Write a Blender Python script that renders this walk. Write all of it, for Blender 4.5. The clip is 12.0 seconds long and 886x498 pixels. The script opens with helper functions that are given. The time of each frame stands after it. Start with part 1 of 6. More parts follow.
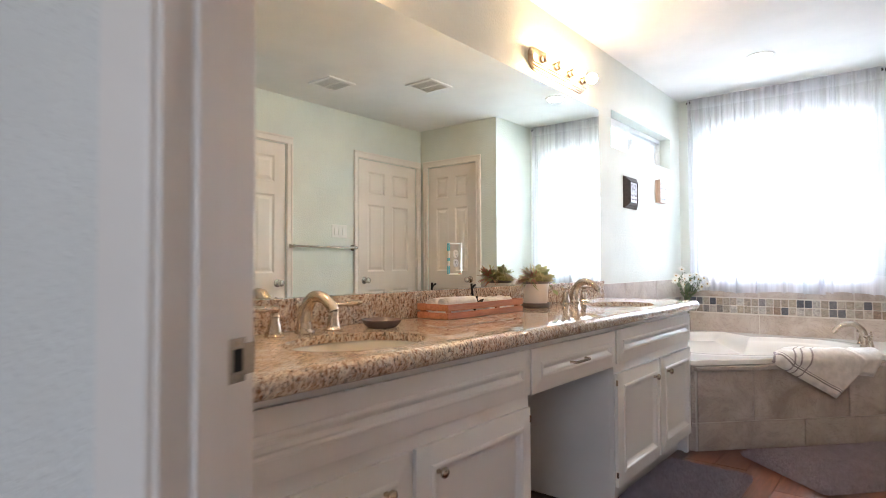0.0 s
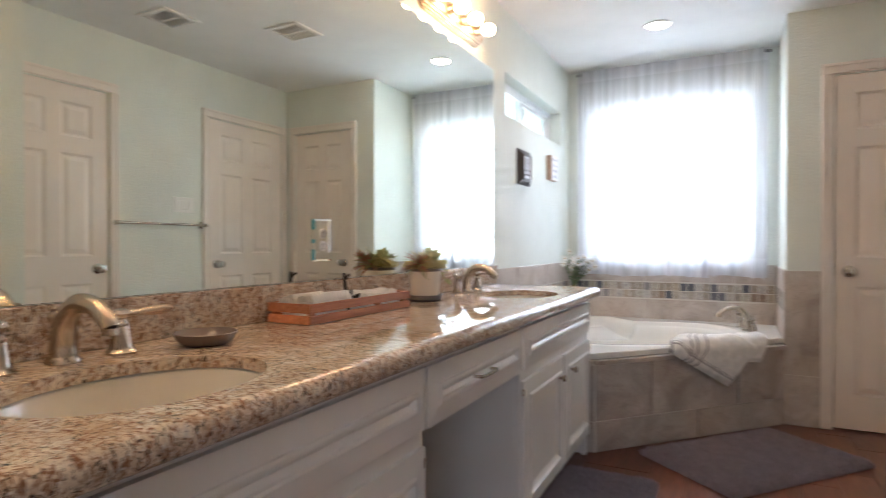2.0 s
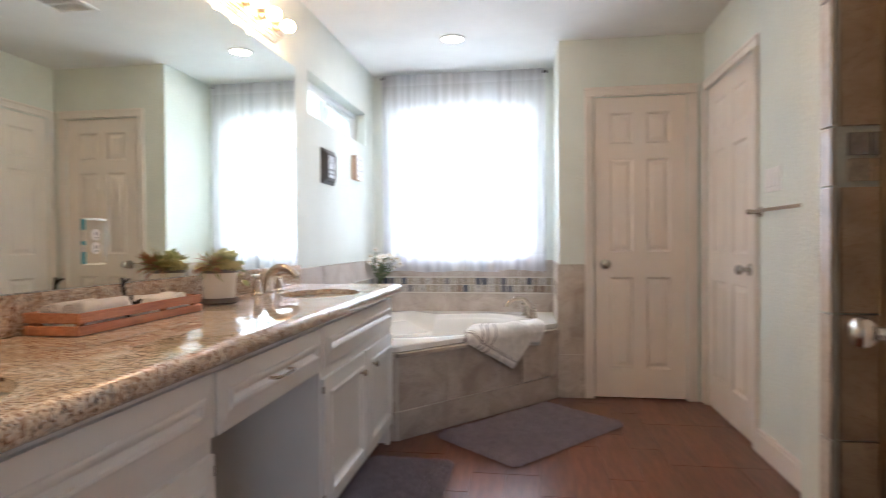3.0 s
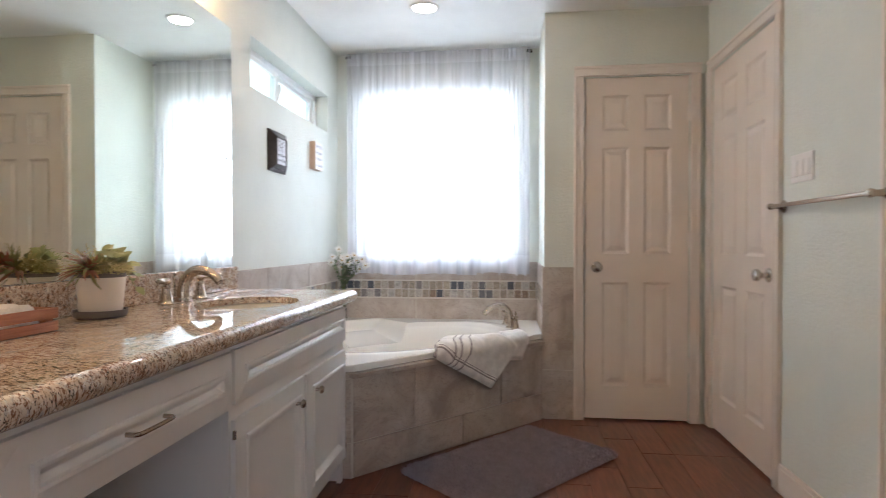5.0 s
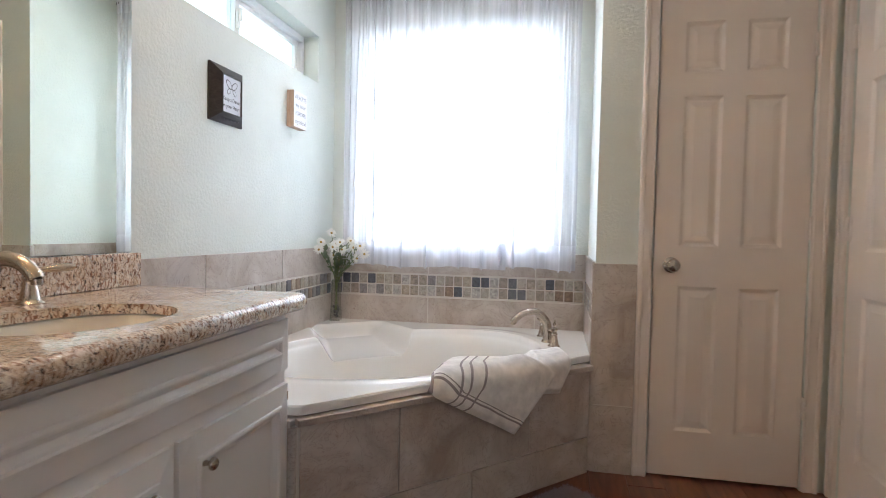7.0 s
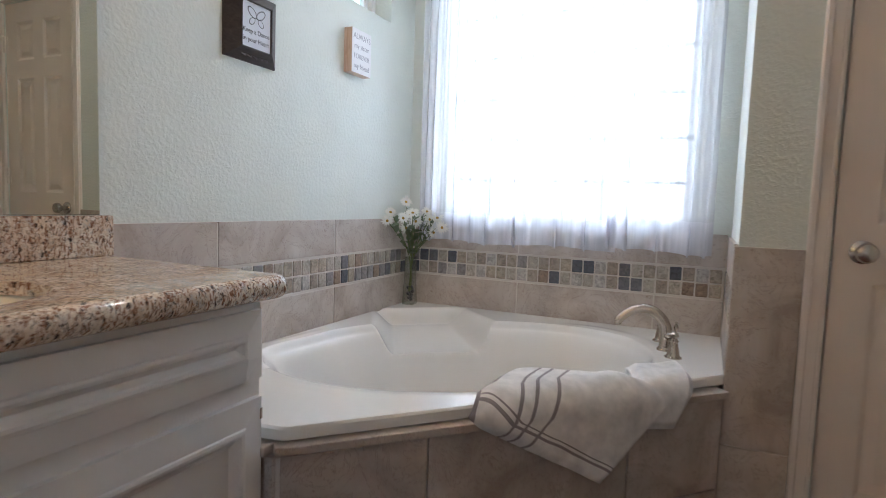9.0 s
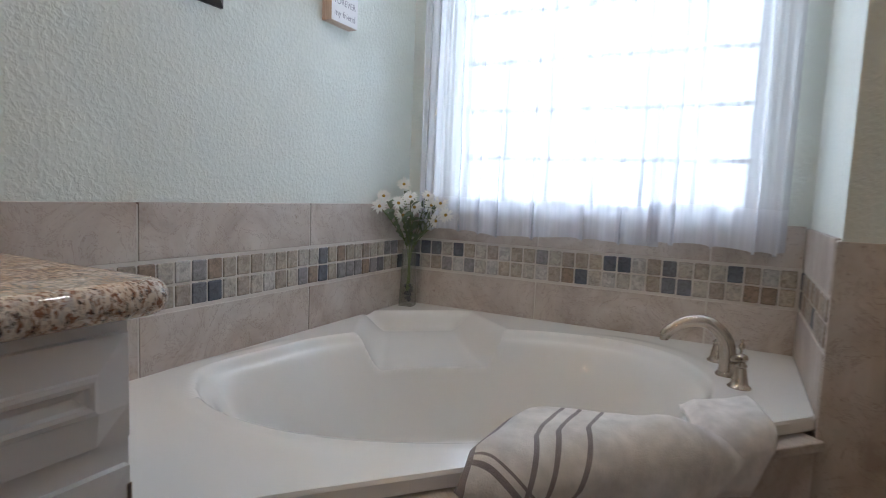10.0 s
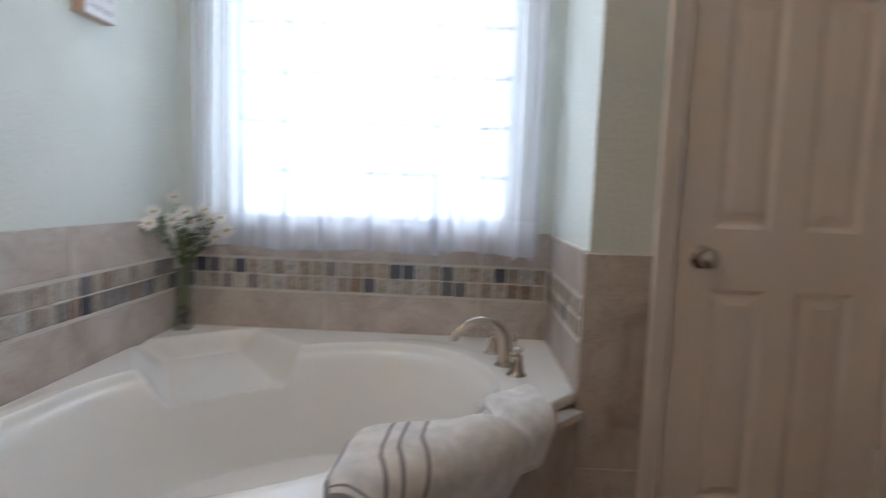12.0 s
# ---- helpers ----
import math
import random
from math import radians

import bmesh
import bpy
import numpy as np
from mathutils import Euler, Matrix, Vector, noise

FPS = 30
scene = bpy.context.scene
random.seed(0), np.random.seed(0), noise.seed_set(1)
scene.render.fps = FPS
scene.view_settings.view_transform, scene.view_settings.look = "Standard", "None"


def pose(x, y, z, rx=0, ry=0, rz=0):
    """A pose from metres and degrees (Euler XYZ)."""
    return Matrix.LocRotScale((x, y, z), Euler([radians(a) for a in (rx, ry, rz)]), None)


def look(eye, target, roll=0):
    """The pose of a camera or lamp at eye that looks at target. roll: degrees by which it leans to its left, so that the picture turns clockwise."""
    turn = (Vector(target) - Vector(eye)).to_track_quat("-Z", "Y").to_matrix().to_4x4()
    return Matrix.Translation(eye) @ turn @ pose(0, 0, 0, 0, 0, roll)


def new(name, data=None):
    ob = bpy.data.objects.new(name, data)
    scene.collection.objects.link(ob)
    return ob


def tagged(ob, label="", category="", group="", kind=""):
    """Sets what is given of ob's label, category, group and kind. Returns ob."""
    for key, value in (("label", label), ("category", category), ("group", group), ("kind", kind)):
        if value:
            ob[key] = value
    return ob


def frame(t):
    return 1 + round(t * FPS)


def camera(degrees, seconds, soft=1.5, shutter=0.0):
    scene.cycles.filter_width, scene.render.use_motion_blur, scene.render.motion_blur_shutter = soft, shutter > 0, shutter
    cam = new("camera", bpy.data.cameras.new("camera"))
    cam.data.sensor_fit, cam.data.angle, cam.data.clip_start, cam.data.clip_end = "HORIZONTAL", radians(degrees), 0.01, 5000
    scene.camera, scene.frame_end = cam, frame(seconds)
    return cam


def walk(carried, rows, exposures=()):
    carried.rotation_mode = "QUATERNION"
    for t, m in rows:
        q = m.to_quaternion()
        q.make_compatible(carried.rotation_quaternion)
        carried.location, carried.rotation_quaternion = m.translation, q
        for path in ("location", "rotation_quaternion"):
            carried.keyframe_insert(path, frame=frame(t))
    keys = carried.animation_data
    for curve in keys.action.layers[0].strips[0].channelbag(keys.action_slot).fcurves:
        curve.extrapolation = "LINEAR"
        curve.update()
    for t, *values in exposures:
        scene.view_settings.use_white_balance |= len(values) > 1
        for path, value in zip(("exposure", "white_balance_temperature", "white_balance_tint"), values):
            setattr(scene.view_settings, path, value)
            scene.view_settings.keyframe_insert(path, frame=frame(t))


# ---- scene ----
cam = camera(75.6, 12.0, soft=0.6, shutter=0.5)
PATH = [
    (0, (0.187, -0.152, 1.057), (-1.082, 1.393, 1.113), -0.2),
    (0.5, (0.037, 0.126, 1.066), (-1.248, 1.658, 1.113), -0.3),
    (1, (-0.06, 0.225, 1.058), (-1.362, 1.743, 1.088), 0.2),
    (1.5, (-0.119, 0.283, 1.076), (-1.318, 1.884, 1.071), 0.4),
    (2, (-0.143, 0.304, 1.069), (-1.049, 2.087, 1.054), -0.0),
    (2.5, (-0.124, 0.282, 1.075), (-0.707, 2.195, 1.053), -0.2),
    (3, (-0.076, 0.268, 1.077), (-0.368, 2.246, 1.051), -0.4),
    (3.2, (-0.083, 0.256, 1.074), (-0.254, 2.249, 1.049), -0.2),
    (4.8, (-0.081, 0.739, 1.063), (-0.218, 2.734, 1.039), -0.2),
    (5, (-0.069, 0.771, 1.064), (-0.301, 2.757, 1.041), -0.0),
    (5.5, (-0.04, 0.92, 1.036), (-0.354, 2.895, 1.003), 0.3),
    (6, (-0.064, 1.192, 1.05), (-0.368, 3.168, 1.014), 0.5),
    (6.5, (-0.048, 1.442, 1.046), (-0.379, 3.414, 0.993), 0.5),
    (6.7, (-0.043, 1.555, 1.049), (-0.388, 3.524, 0.992), 0.8),
    (8.3, (0.112, 2.052, 1.022), (-0.671, 3.886, 0.868), 1.8),
    (8.5, (0.132, 2.109, 1.019), (-0.695, 3.923, 0.863), 1.9),
    (9, (0.052, 2.316, 1.014), (-0.786, 4.125, 0.854), 2.0),
    (9.5, (-0.062, 2.51, 1.004), (-0.858, 4.337, 0.829), 2.5),
    (10, (-0.07, 2.757, 0.982), (-0.977, 4.53, 0.789), 2.4),
    (10.5, (-0.127, 2.861, 0.973), (-1.108, 4.586, 0.719), 2.8),
    (11, (-0.131, 2.893, 1.002), (-1.124, 4.6, 0.686), 2.8),
    (11.5, (-0.184, 2.766, 1.054), (-0.827, 4.632, 0.729), 2.5),
    (12, (-0.225, 2.669, 1.061), (-0.281, 4.659, 0.872), 2.2),
]
EXPO = [(0.0, 0.48, 5980, 13), (0.6, 0.36, 5980, 13), (1.0, 0.12, 5980, 13), (2.0, -0.02, 5980, 13), (3.0, 0.18, 5980, 13), (5.0, -0.04, 5980, 13), (5.5, 0.02, 5980, 13), (6.5, -0.04, 5980, 13), (8.5, -0.44, 5920, 13), (9.5, -0.72, 5830, 12), (10.5, -1.02, 5830, 12), (11.0, -1.00, 5830, 12), (12.0, -0.84, 5830, 12)]
walk(cam, [(t, look(eye, target, roll)) for t, eye, target, roll in PATH], EXPO)

# ---- sky, sun and large lights ----
world = bpy.data.worlds.new("sky")
scene.world = world
world.use_nodes = True
wn = world.node_tree
sky = wn.nodes.new("ShaderNodeTexSky")
sky.sky_type, sky.sun_disc = "NISHITA", False
sky.sun_elevation, sky.sun_rotation = radians(48), radians(150)
wn.links.new(sky.outputs[0], wn.nodes["Background"].inputs[0])
wn.nodes["Background"].inputs[1].default_value = 0.15
sun = new("sun", bpy.data.lights.new("sun", "SUN"))
sun.data.energy, sun.data.angle, sun.data.color = 3.0, radians(0.5), (1.0, 0.95, 0.88)
sun.matrix_world = look((0, -6, 8), (1.5, 0, 0))


def area_light(name, eye, target, sx, sy, power, color):
    ob = new(name, bpy.data.lights.new(name, "AREA"))
    ob.data.shape, ob.data.size, ob.data.size_y, ob.data.energy, ob.data.color = "RECTANGLE", sx, sy, power, color
    ob.matrix_world = look(eye, target)
    return ob


WIN_POWER, HALL_POWER, BULB, CAN = 62.0, 15.0, 88.0, 40.0
area_light("window_daylight", (-0.63, 5.12, 1.52), (-0.63, 0, 1.40), 1.25, 1.25, WIN_POWER, (0.94, 0.955, 1.0))
area_light("high_window_daylight", (-1.62, 3.99, 1.95), (0, 3.99, 1.9), 1.1, 0.24, WIN_POWER * 0.045, (0.90, 0.97, 1.0))
area_light("bedroom_daylight", (0.6, -2.36, 1.45), (0.0, 0.5, 1.2), 1.3, 1.3, HALL_POWER, (0.86, 0.93, 1.0))


# ---- materials ----
def mk(name, color=(0.8, 0.8, 0.8), rough=0.5, metal=0.0, spec=0.5):
    m = bpy.data.materials.new(name)
    m.use_nodes = True
    b = m.node_tree.nodes["Principled BSDF"]
    b.inputs["Base Color"].default_value = (*color, 1)
    b.inputs["Roughness"].default_value, b.inputs["Metallic"].default_value = rough, metal
    b.inputs["Specular IOR Level"].default_value = spec
    return m, m.node_tree, b


def place(nt, scale=(1, 1, 1), rot=(0, 0, 0)):
    g, mp = nt.nodes.new("ShaderNodeNewGeometry"), nt.nodes.new("ShaderNodeMapping")
    mp.inputs["Scale"].default_value, mp.inputs["Rotation"].default_value = scale, rot
    nt.links.new(g.outputs["Position"], mp.inputs["Vector"])
    return mp.outputs[0]


def noise_tex(nt, vec, scale, detail=4.0, rough=0.55, distort=0.0):
    t = nt.nodes.new("ShaderNodeTexNoise")
    t.inputs["Scale"].default_value, t.inputs["Detail"].default_value = scale, detail
    t.inputs["Roughness"].default_value, t.inputs["Distortion"].default_value = rough, distort
    nt.links.new(vec, t.inputs["Vector"])
    return t.outputs["Fac"]


def ramp(nt, fac, stops):
    r = nt.nodes.new("ShaderNodeValToRGB")
    e = r.color_ramp.elements
    while len(e) < len(stops):
        e.new(0.5)
    for el, (p, c) in zip(e, stops):
        el.position, el.color = p, (*c, 1) if len(c) == 3 else c
    nt.links.new(fac, r.inputs[0])
    return r.outputs[0]


def mix(nt, fac, a, b, kind="MIX"):
    n = nt.nodes.new("ShaderNodeMix")
    n.data_type, n.blend_type = "RGBA", kind
    for sock, v in ((n.inputs["Factor"], fac), (n.inputs["A"], a), (n.inputs["B"], b)):
        if hasattr(v, "is_output"):
            nt.links.new(v, sock)
        else:
            sock.default_value = v if sock.name == "Factor" and isinstance(v, float) else (*v, 1)
    # the colour sockets follow the float ones
    for s, v in ((6, a), (7, b)):
        if hasattr(v, "is_output"):
            nt.links.new(v, n.inputs[s])
        else:
            n.inputs[s].default_value = (*v, 1)
    return n.outputs[2]


def grey(v):
    return (v, v, v)


def bump(nt, bsdf, height, strength=0.2, dist=0.002):
    b = nt.nodes.new("ShaderNodeBump")
    b.inputs["Strength"].default_value, b.inputs["Distance"].default_value = strength, dist
    nt.links.new(height, b.inputs["Height"])
    nt.links.new(b.outputs[0], bsdf.inputs["Normal"])


def paint(name, color, rough, orange=0.0, vary=0.04, fine=180):
    m, nt, b = mk(name, color, rough)
    v = place(nt)
    f = noise_tex(nt, v, 3.0, 5)
    lo, hi = [tuple(max(0, c * (1 + s * vary)) for c in color) for s in (-1, 1)]
    nt.links.new(ramp(nt, f, [(0.3, lo), (0.7, hi)]), b.inputs["Base Color"])
    if orange:
        h = noise_tex(nt, v, 75, 3, 0.5, 0.3)
        bump(nt, b, ramp(nt, h, [(0.42, grey(0)), (0.62, grey(1))]), orange, 0.004)
    else:
        bump(nt, b, noise_tex(nt, v, fine, 3), 0.04, 0.001)
        nt.links.new(ramp(nt, noise_tex(nt, v, 7, 4), [(0.3, grey(rough * 0.96)), (0.7, grey(rough * 1.06))]), b.inputs["Roughness"])
    return m


M_WALL = paint("wall_paint", (0.70, 0.735, 0.685), 0.62, orange=0.26)
M_CEIL = paint("ceiling_paint", (0.80, 0.80, 0.78), 0.8, orange=0.12)
M_TRIM = paint("trim_paint", (0.79, 0.725, 0.67), 0.32)
M_DOOR = paint("door_paint", (0.79, 0.71, 0.645), 0.38)
M_CAB = paint("cabinet_paint", (0.82, 0.775, 0.745), 0.30)
M_HALL = paint("hall_paint", (0.72, 0.70, 0.66), 0.6, orange=0.4)


def granite():
    m, nt, b = mk("granite", rough=0.03, spec=0.45)
    v = place(nt, (0.75, 1.1, 0.5), (0.25, 0.1, 0.3))
    w = place(nt, (1, 1, 1))
    base = ramp(nt, noise_tex(nt, w, 22, 6, 0.65), [(0.30, (0.52, 0.41, 0.32)), (0.47, (0.70, 0.60, 0.50)), (0.66, (0.82, 0.75, 0.65))])
    cool = ramp(nt, noise_tex(nt, place(nt, (0.9, 1.0, 0.8), (0.4, 0.2, 0.9)), 48, 5, 0.6, 0.6), [(0.55, grey(0)), (0.66, grey(0.8))])
    ground = mix(nt, cool, base, (0.50, 0.47, 0.44))
    fleck = ramp(nt, noise_tex(nt, v, 150, 5, 0.66, 0.9), [(0.50, grey(0)), (0.575, grey(0.95))])
    brown = mix(nt, fleck, ground, (0.185, 0.115, 0.08))
    dark = ramp(nt, noise_tex(nt, place(nt, (0.8, 1.1, 0.5), (0.2, 0.15, 0.5)), 165, 4, 0.64, 0.9), [(0.565, grey(0)), (0.615, grey(1))])
    col = mix(nt, dark, brown, (0.05, 0.038, 0.036))
    pale = ramp(nt, noise_tex(nt, w, 120, 4, 0.64), [(0.59, grey(0)), (0.66, grey(1))])
    nt.links.new(mix(nt, pale, col, (0.82, 0.77, 0.70)), b.inputs["Base Color"])
    return m


def stone_tile(name, tint=(1, 1, 1), rough=0.35):
    m, nt, b = mk(name, rough=rough)
    info = nt.nodes.new("ShaderNodeObjectInfo")
    v = place(nt)
    shift = nt.nodes.new("ShaderNodeVectorMath")
    shift.operation = "SCALE"
    shift.inputs[0].default_value = (37, 53, 19)
    nt.links.new(info.outputs["Random"], shift.inputs["Scale"])
    add = nt.nodes.new("ShaderNodeVectorMath")
    nt.links.new(v, add.inputs[0])
    nt.links.new(shift.outputs[0], add.inputs[1])
    vec = add.outputs[0]
    t = lambda c: tuple(a * k for a, k in zip(c, tint))
    cloud = ramp(nt, noise_tex(nt, vec, 4.5, 7, 0.62, 0.8), [(0.32, t((0.36, 0.295, 0.25))), (0.5, t((0.50, 0.435, 0.385))), (0.68, t((0.60, 0.545, 0.50)))])
    vein = ramp(nt, noise_tex(nt, vec, 7, 6, 0.7, 2.2), [(0.485, grey(0)), (0.50, grey(1)), (0.515, grey(0))])
    col = mix(nt, vein, cloud, t((0.27, 0.20, 0.16)))
    half = mix(nt, 0.55, cloud, col)
    fleck = ramp(nt, noise_tex(nt, vec, 38, 5, 0.7), [(0.62, grey(0)), (0.72, grey(1))])
    nt.links.new(mix(nt, fleck, half, t((0.33, 0.26, 0.215))), b.inputs["Base Color"])
    bump(nt, b, noise_tex(nt, vec, 60, 4), 0.06, 0.002)
    return m


def plank_tile():
    m, nt, b = mk("plank_tile", rough=0.28)
    info = nt.nodes.new("ShaderNodeObjectInfo")
    v = place(nt, (9, 1.0, 1))
    shift = nt.nodes.new("ShaderNodeCombineXYZ")
    mul = nt.nodes.new("ShaderNodeMath")
    mul.operation = "MULTIPLY"
    mul.inputs[1].default_value = 60
    nt.links.new(info.outputs["Random"], mul.inputs[0])
    nt.links.new(mul.outputs[0], shift.inputs[0])
    add = nt.nodes.new("ShaderNodeVectorMath")
    nt.links.new(v, add.inputs[0])
    nt.links.new(shift.outputs[0], add.inputs[1])
    f = noise_tex(nt, add.outputs[0], 5, 6, 0.6, 0.6)
    grain = ramp(nt, f, [(0.28, (0.085, 0.026, 0.013)), (0.5, (0.15, 0.05, 0.026)), (0.72, (0.21, 0.078, 0.042))])
    tone = ramp(nt, info.outputs["Random"], [(0.0, grey(0.82)), (1.0, grey(1.12))])
    nt.links.new(mix(nt, 1.0, grain, tone, "MULTIPLY"), b.inputs["Base Color"])
    bump(nt, b, f, 0.08, 0.002)
    return m


def mosaic(name, kind):
    m, nt, b = mk(name, rough=0.45)
    info = nt.nodes.new("ShaderNodeObjectInfo")
    src = info.outputs["Random"]
    if kind == "island":
        src = nt.nodes.new("ShaderNodeNewGeometry").outputs["Random Per Island"]
    r = nt.nodes.new("ShaderNodeValToRGB")
    r.color_ramp.interpolation = "CONSTANT"
    cols = [(0.0, (0.27, 0.215, 0.16)), (0.14, (0.36, 0.32, 0.265)), (0.28, (0.075, 0.085, 0.11)), (0.40, (0.20, 0.13, 0.09)), (0.50, (0.40, 0.385, 0.37)),
            (0.60, (0.12, 0.12, 0.14)), (0.70, (0.27, 0.235, 0.15)), (0.82, (0.19, 0.185, 0.185)), (0.92, (0.33, 0.27, 0.20))]
    e = r.color_ramp.elements
    while len(e) < len(stops):
        e.new(0.5)
    for el, (p, c) in zip(e, stops):
        el.position, el.color = p, (*c, 1) if len(c) == 3 else c
    nt.links.new(fac, r.inputs[0])
    return r.outputs[0]


def mix(nt, fac, a, b, kind="MIX"):
    n = nt.nodes.new("ShaderNodeMix")
    n.data_type, n.blend_type = "RGBA", kind
    for sock, v in ((n.inputs["Factor"], fac), (n.inputs["A"], a), (n.inputs["B"], b)):
        if hasattr(v, "is_output"):
            nt.links.new(v, sock)
        else:
            sock.default_value = v if sock.name == "Factor" and isinstance(v, float) else (*v, 1)
    # the colour sockets follow the float ones
    for s, v in ((6, a), (7, b)):
        if hasattr(v, "is_output"):
            nt.links.new(v, n.inputs[s])
        else:
            n.inputs[s].default_value = (*v, 1)
    return n.outputs[2]


def grey(v):
    return (v, v, v)


def bump(nt, bsdf, height, strength=0.2, dist=0.002):
    b = nt.nodes.new("ShaderNodeBump")
    b.inputs["Strength"].default_value, b.inputs["Distance"].default_value = strength, dist
    nt.links.new(height, b.inputs["Height"])
    nt.links.new(b.outputs[0], bsdf.inputs["Normal"])


def paint(name, color, rough, orange=0.0, vary=0.04, fine=180):
    m, nt, b = mk(name, color, rough)
    v = place(nt)
    f = noise_tex(nt, v, 3.0, 5)
    lo, hi = [tuple(max(0, c * (1 + s * vary)) for c in color) for s in (-1, 1)]
    nt.links.new(ramp(nt, f, [(0.3, lo), (0.7, hi)]), b.inputs["Base Color"])
    if orange:
        h = noise_tex(nt, v, 75, 3, 0.5, 0.3)
        bump(nt, b, ramp(nt, h, [(0.42, grey(0)), (0.62, grey(1))]), orange, 0.004)
    else:
        bump(nt, b, noise_tex(nt, v, fine, 3), 0.04, 0.001)
        nt.links.new(ramp(nt, noise_tex(nt, v, 7, 4), [(0.3, grey(rough * 0.96)), (0.7, grey(rough * 1.06))]), b.inputs["Roughness"])
    return m


M_WALL = paint("wall_paint", (0.70, 0.735, 0.685), 0.62, orange=0.26)
M_CEIL = paint("ceiling_paint", (0.80, 0.80, 0.78), 0.8, orange=0.12)
M_TRIM = paint("trim_paint", (0.79, 0.725, 0.67), 0.32)
M_DOOR = paint("door_paint", (0.79, 0.71, 0.645), 0.38)
M_CAB = paint("cabinet_paint", (0.80, 0.78, 0.76), 0.30)
M_HALL = paint("hall_paint", (0.72, 0.70, 0.66), 0.6, orange=0.4)


def granite():
    m, nt, b = mk("granite", rough=0.03, spec=0.45)
    v = place(nt, (0.75, 1.1, 0.5), (0.25, 0.1, 0.3))
    w = place(nt, (1, 1, 1))
    base = ramp(nt, noise_tex(nt, w, 22, 6, 0.65), [(0.30, (0.50, 0.36, 0.25)), (0.47, (0.70, 0.57, 0.44)), (0.66, (0.82, 0.75, 0.65))])
    cool = ramp(nt, noise_tex(nt, place(nt, (0.9, 1.0, 0.8), (0.4, 0.2, 0.9)), 48, 5, 0.6, 0.6), [(0.55, grey(0)), (0.66, grey(0.8))])
    ground = mix(nt, cool, base, (0.50, 0.47, 0.44))
    fleck = ramp(nt, noise_tex(nt, v, 150, 5, 0.66, 0.9), [(0.50, grey(0)), (0.575, grey(0.95))])
    brown = mix(nt, fleck, ground, (0.24, 0.105, 0.055))
    dark = ramp(nt, noise_tex(nt, place(nt, (0.8, 1.1, 0.5), (0.2, 0.15, 0.5)), 165, 4, 0.64, 0.9), [(0.565, grey(0)), (0.615, grey(1))])
    col = mix(nt, dark, brown, (0.05, 0.038, 0.036))
    pale = ramp(nt, noise_tex(nt, w, 120, 4, 0.64), [(0.59, grey(0)), (0.66, grey(1))])
    nt.links.new(mix(nt, pale, col, (0.82, 0.77, 0.70)), b.inputs["Base Color"])
    return m


def stone_tile(name, tint=(1, 1, 1), rough=0.35):
    m, nt, b = mk(name, rough=rough)
    info = nt.nodes.new("ShaderNodeObjectInfo")
    v = place(nt)
    shift = nt.nodes.new("ShaderNodeVectorMath")
    shift.operation = "SCALE"
    shift.inputs[0].default_value = (37, 53, 19)
    nt.links.new(info.outputs["Random"], shift.inputs["Scale"])
    add = nt.nodes.new("ShaderNodeVectorMath")
    nt.links.new(v, add.inputs[0])
    nt.links.new(shift.outputs[0], add.inputs[1])
    vec = add.outputs[0]
    t = lambda c: tuple(a * k for a, k in zip(c, tint))
    cloud = ramp(nt, noise_tex(nt, vec, 4.5, 7, 0.62, 0.8), [(0.32, t((0.36, 0.295, 0.25))), (0.5, t((0.50, 0.435, 0.385))), (0.68, t((0.60, 0.545, 0.50)))])
    vein = ramp(nt, noise_tex(nt, vec, 7, 6, 0.7, 2.2), [(0.485, grey(0)), (0.50, grey(1)), (0.515, grey(0))])
    col = mix(nt, vein, cloud, t((0.27, 0.20, 0.16)))
    half = mix(nt, 0.55, cloud, col)
    fleck = ramp(nt, noise_tex(nt, vec, 38, 5, 0.7), [(0.62, grey(0)), (0.72, grey(1))])
    nt.links.new(mix(nt, fleck, half, t((0.33, 0.26, 0.215))), b.inputs["Base Color"])
    bump(nt, b, noise_tex(nt, vec, 60, 4), 0.06, 0.002)
    return m


def plank_tile():
    m, nt, b = mk("plank_tile", rough=0.28)
    info = nt.nodes.new("ShaderNodeObjectInfo")
    v = place(nt, (9, 1.0, 1))
    shift = nt.nodes.new("ShaderNodeCombineXYZ")
    mul = nt.nodes.new("ShaderNodeMath")
    mul.operation = "MULTIPLY"
    mul.inputs[1].default_value = 60
    nt.links.new(info.outputs["Random"], mul.inputs[0])
    nt.links.new(mul.outputs[0], shift.inputs[0])
    add = nt.nodes.new("ShaderNodeVectorMath")
    nt.links.new(v, add.inputs[0])
    nt.links.new(shift.outputs[0], add.inputs[1])
    f = noise_tex(nt, add.outputs[0], 5, 6, 0.6, 0.6)
    grain = ramp(nt, f, [(0.28, (0.085, 0.026, 0.013)), (0.5, (0.15, 0.05, 0.026)), (0.72, (0.21, 0.078, 0.042))])
    tone = ramp(nt, info.outputs["Random"], [(0.0, grey(0.82)), (1.0, grey(1.12))])
    nt.links.new(mix(nt, 1.0, grain, tone, "MULTIPLY"), b.inputs["Base Color"])
    bump(nt, b, f, 0.08, 0.002)
    return m


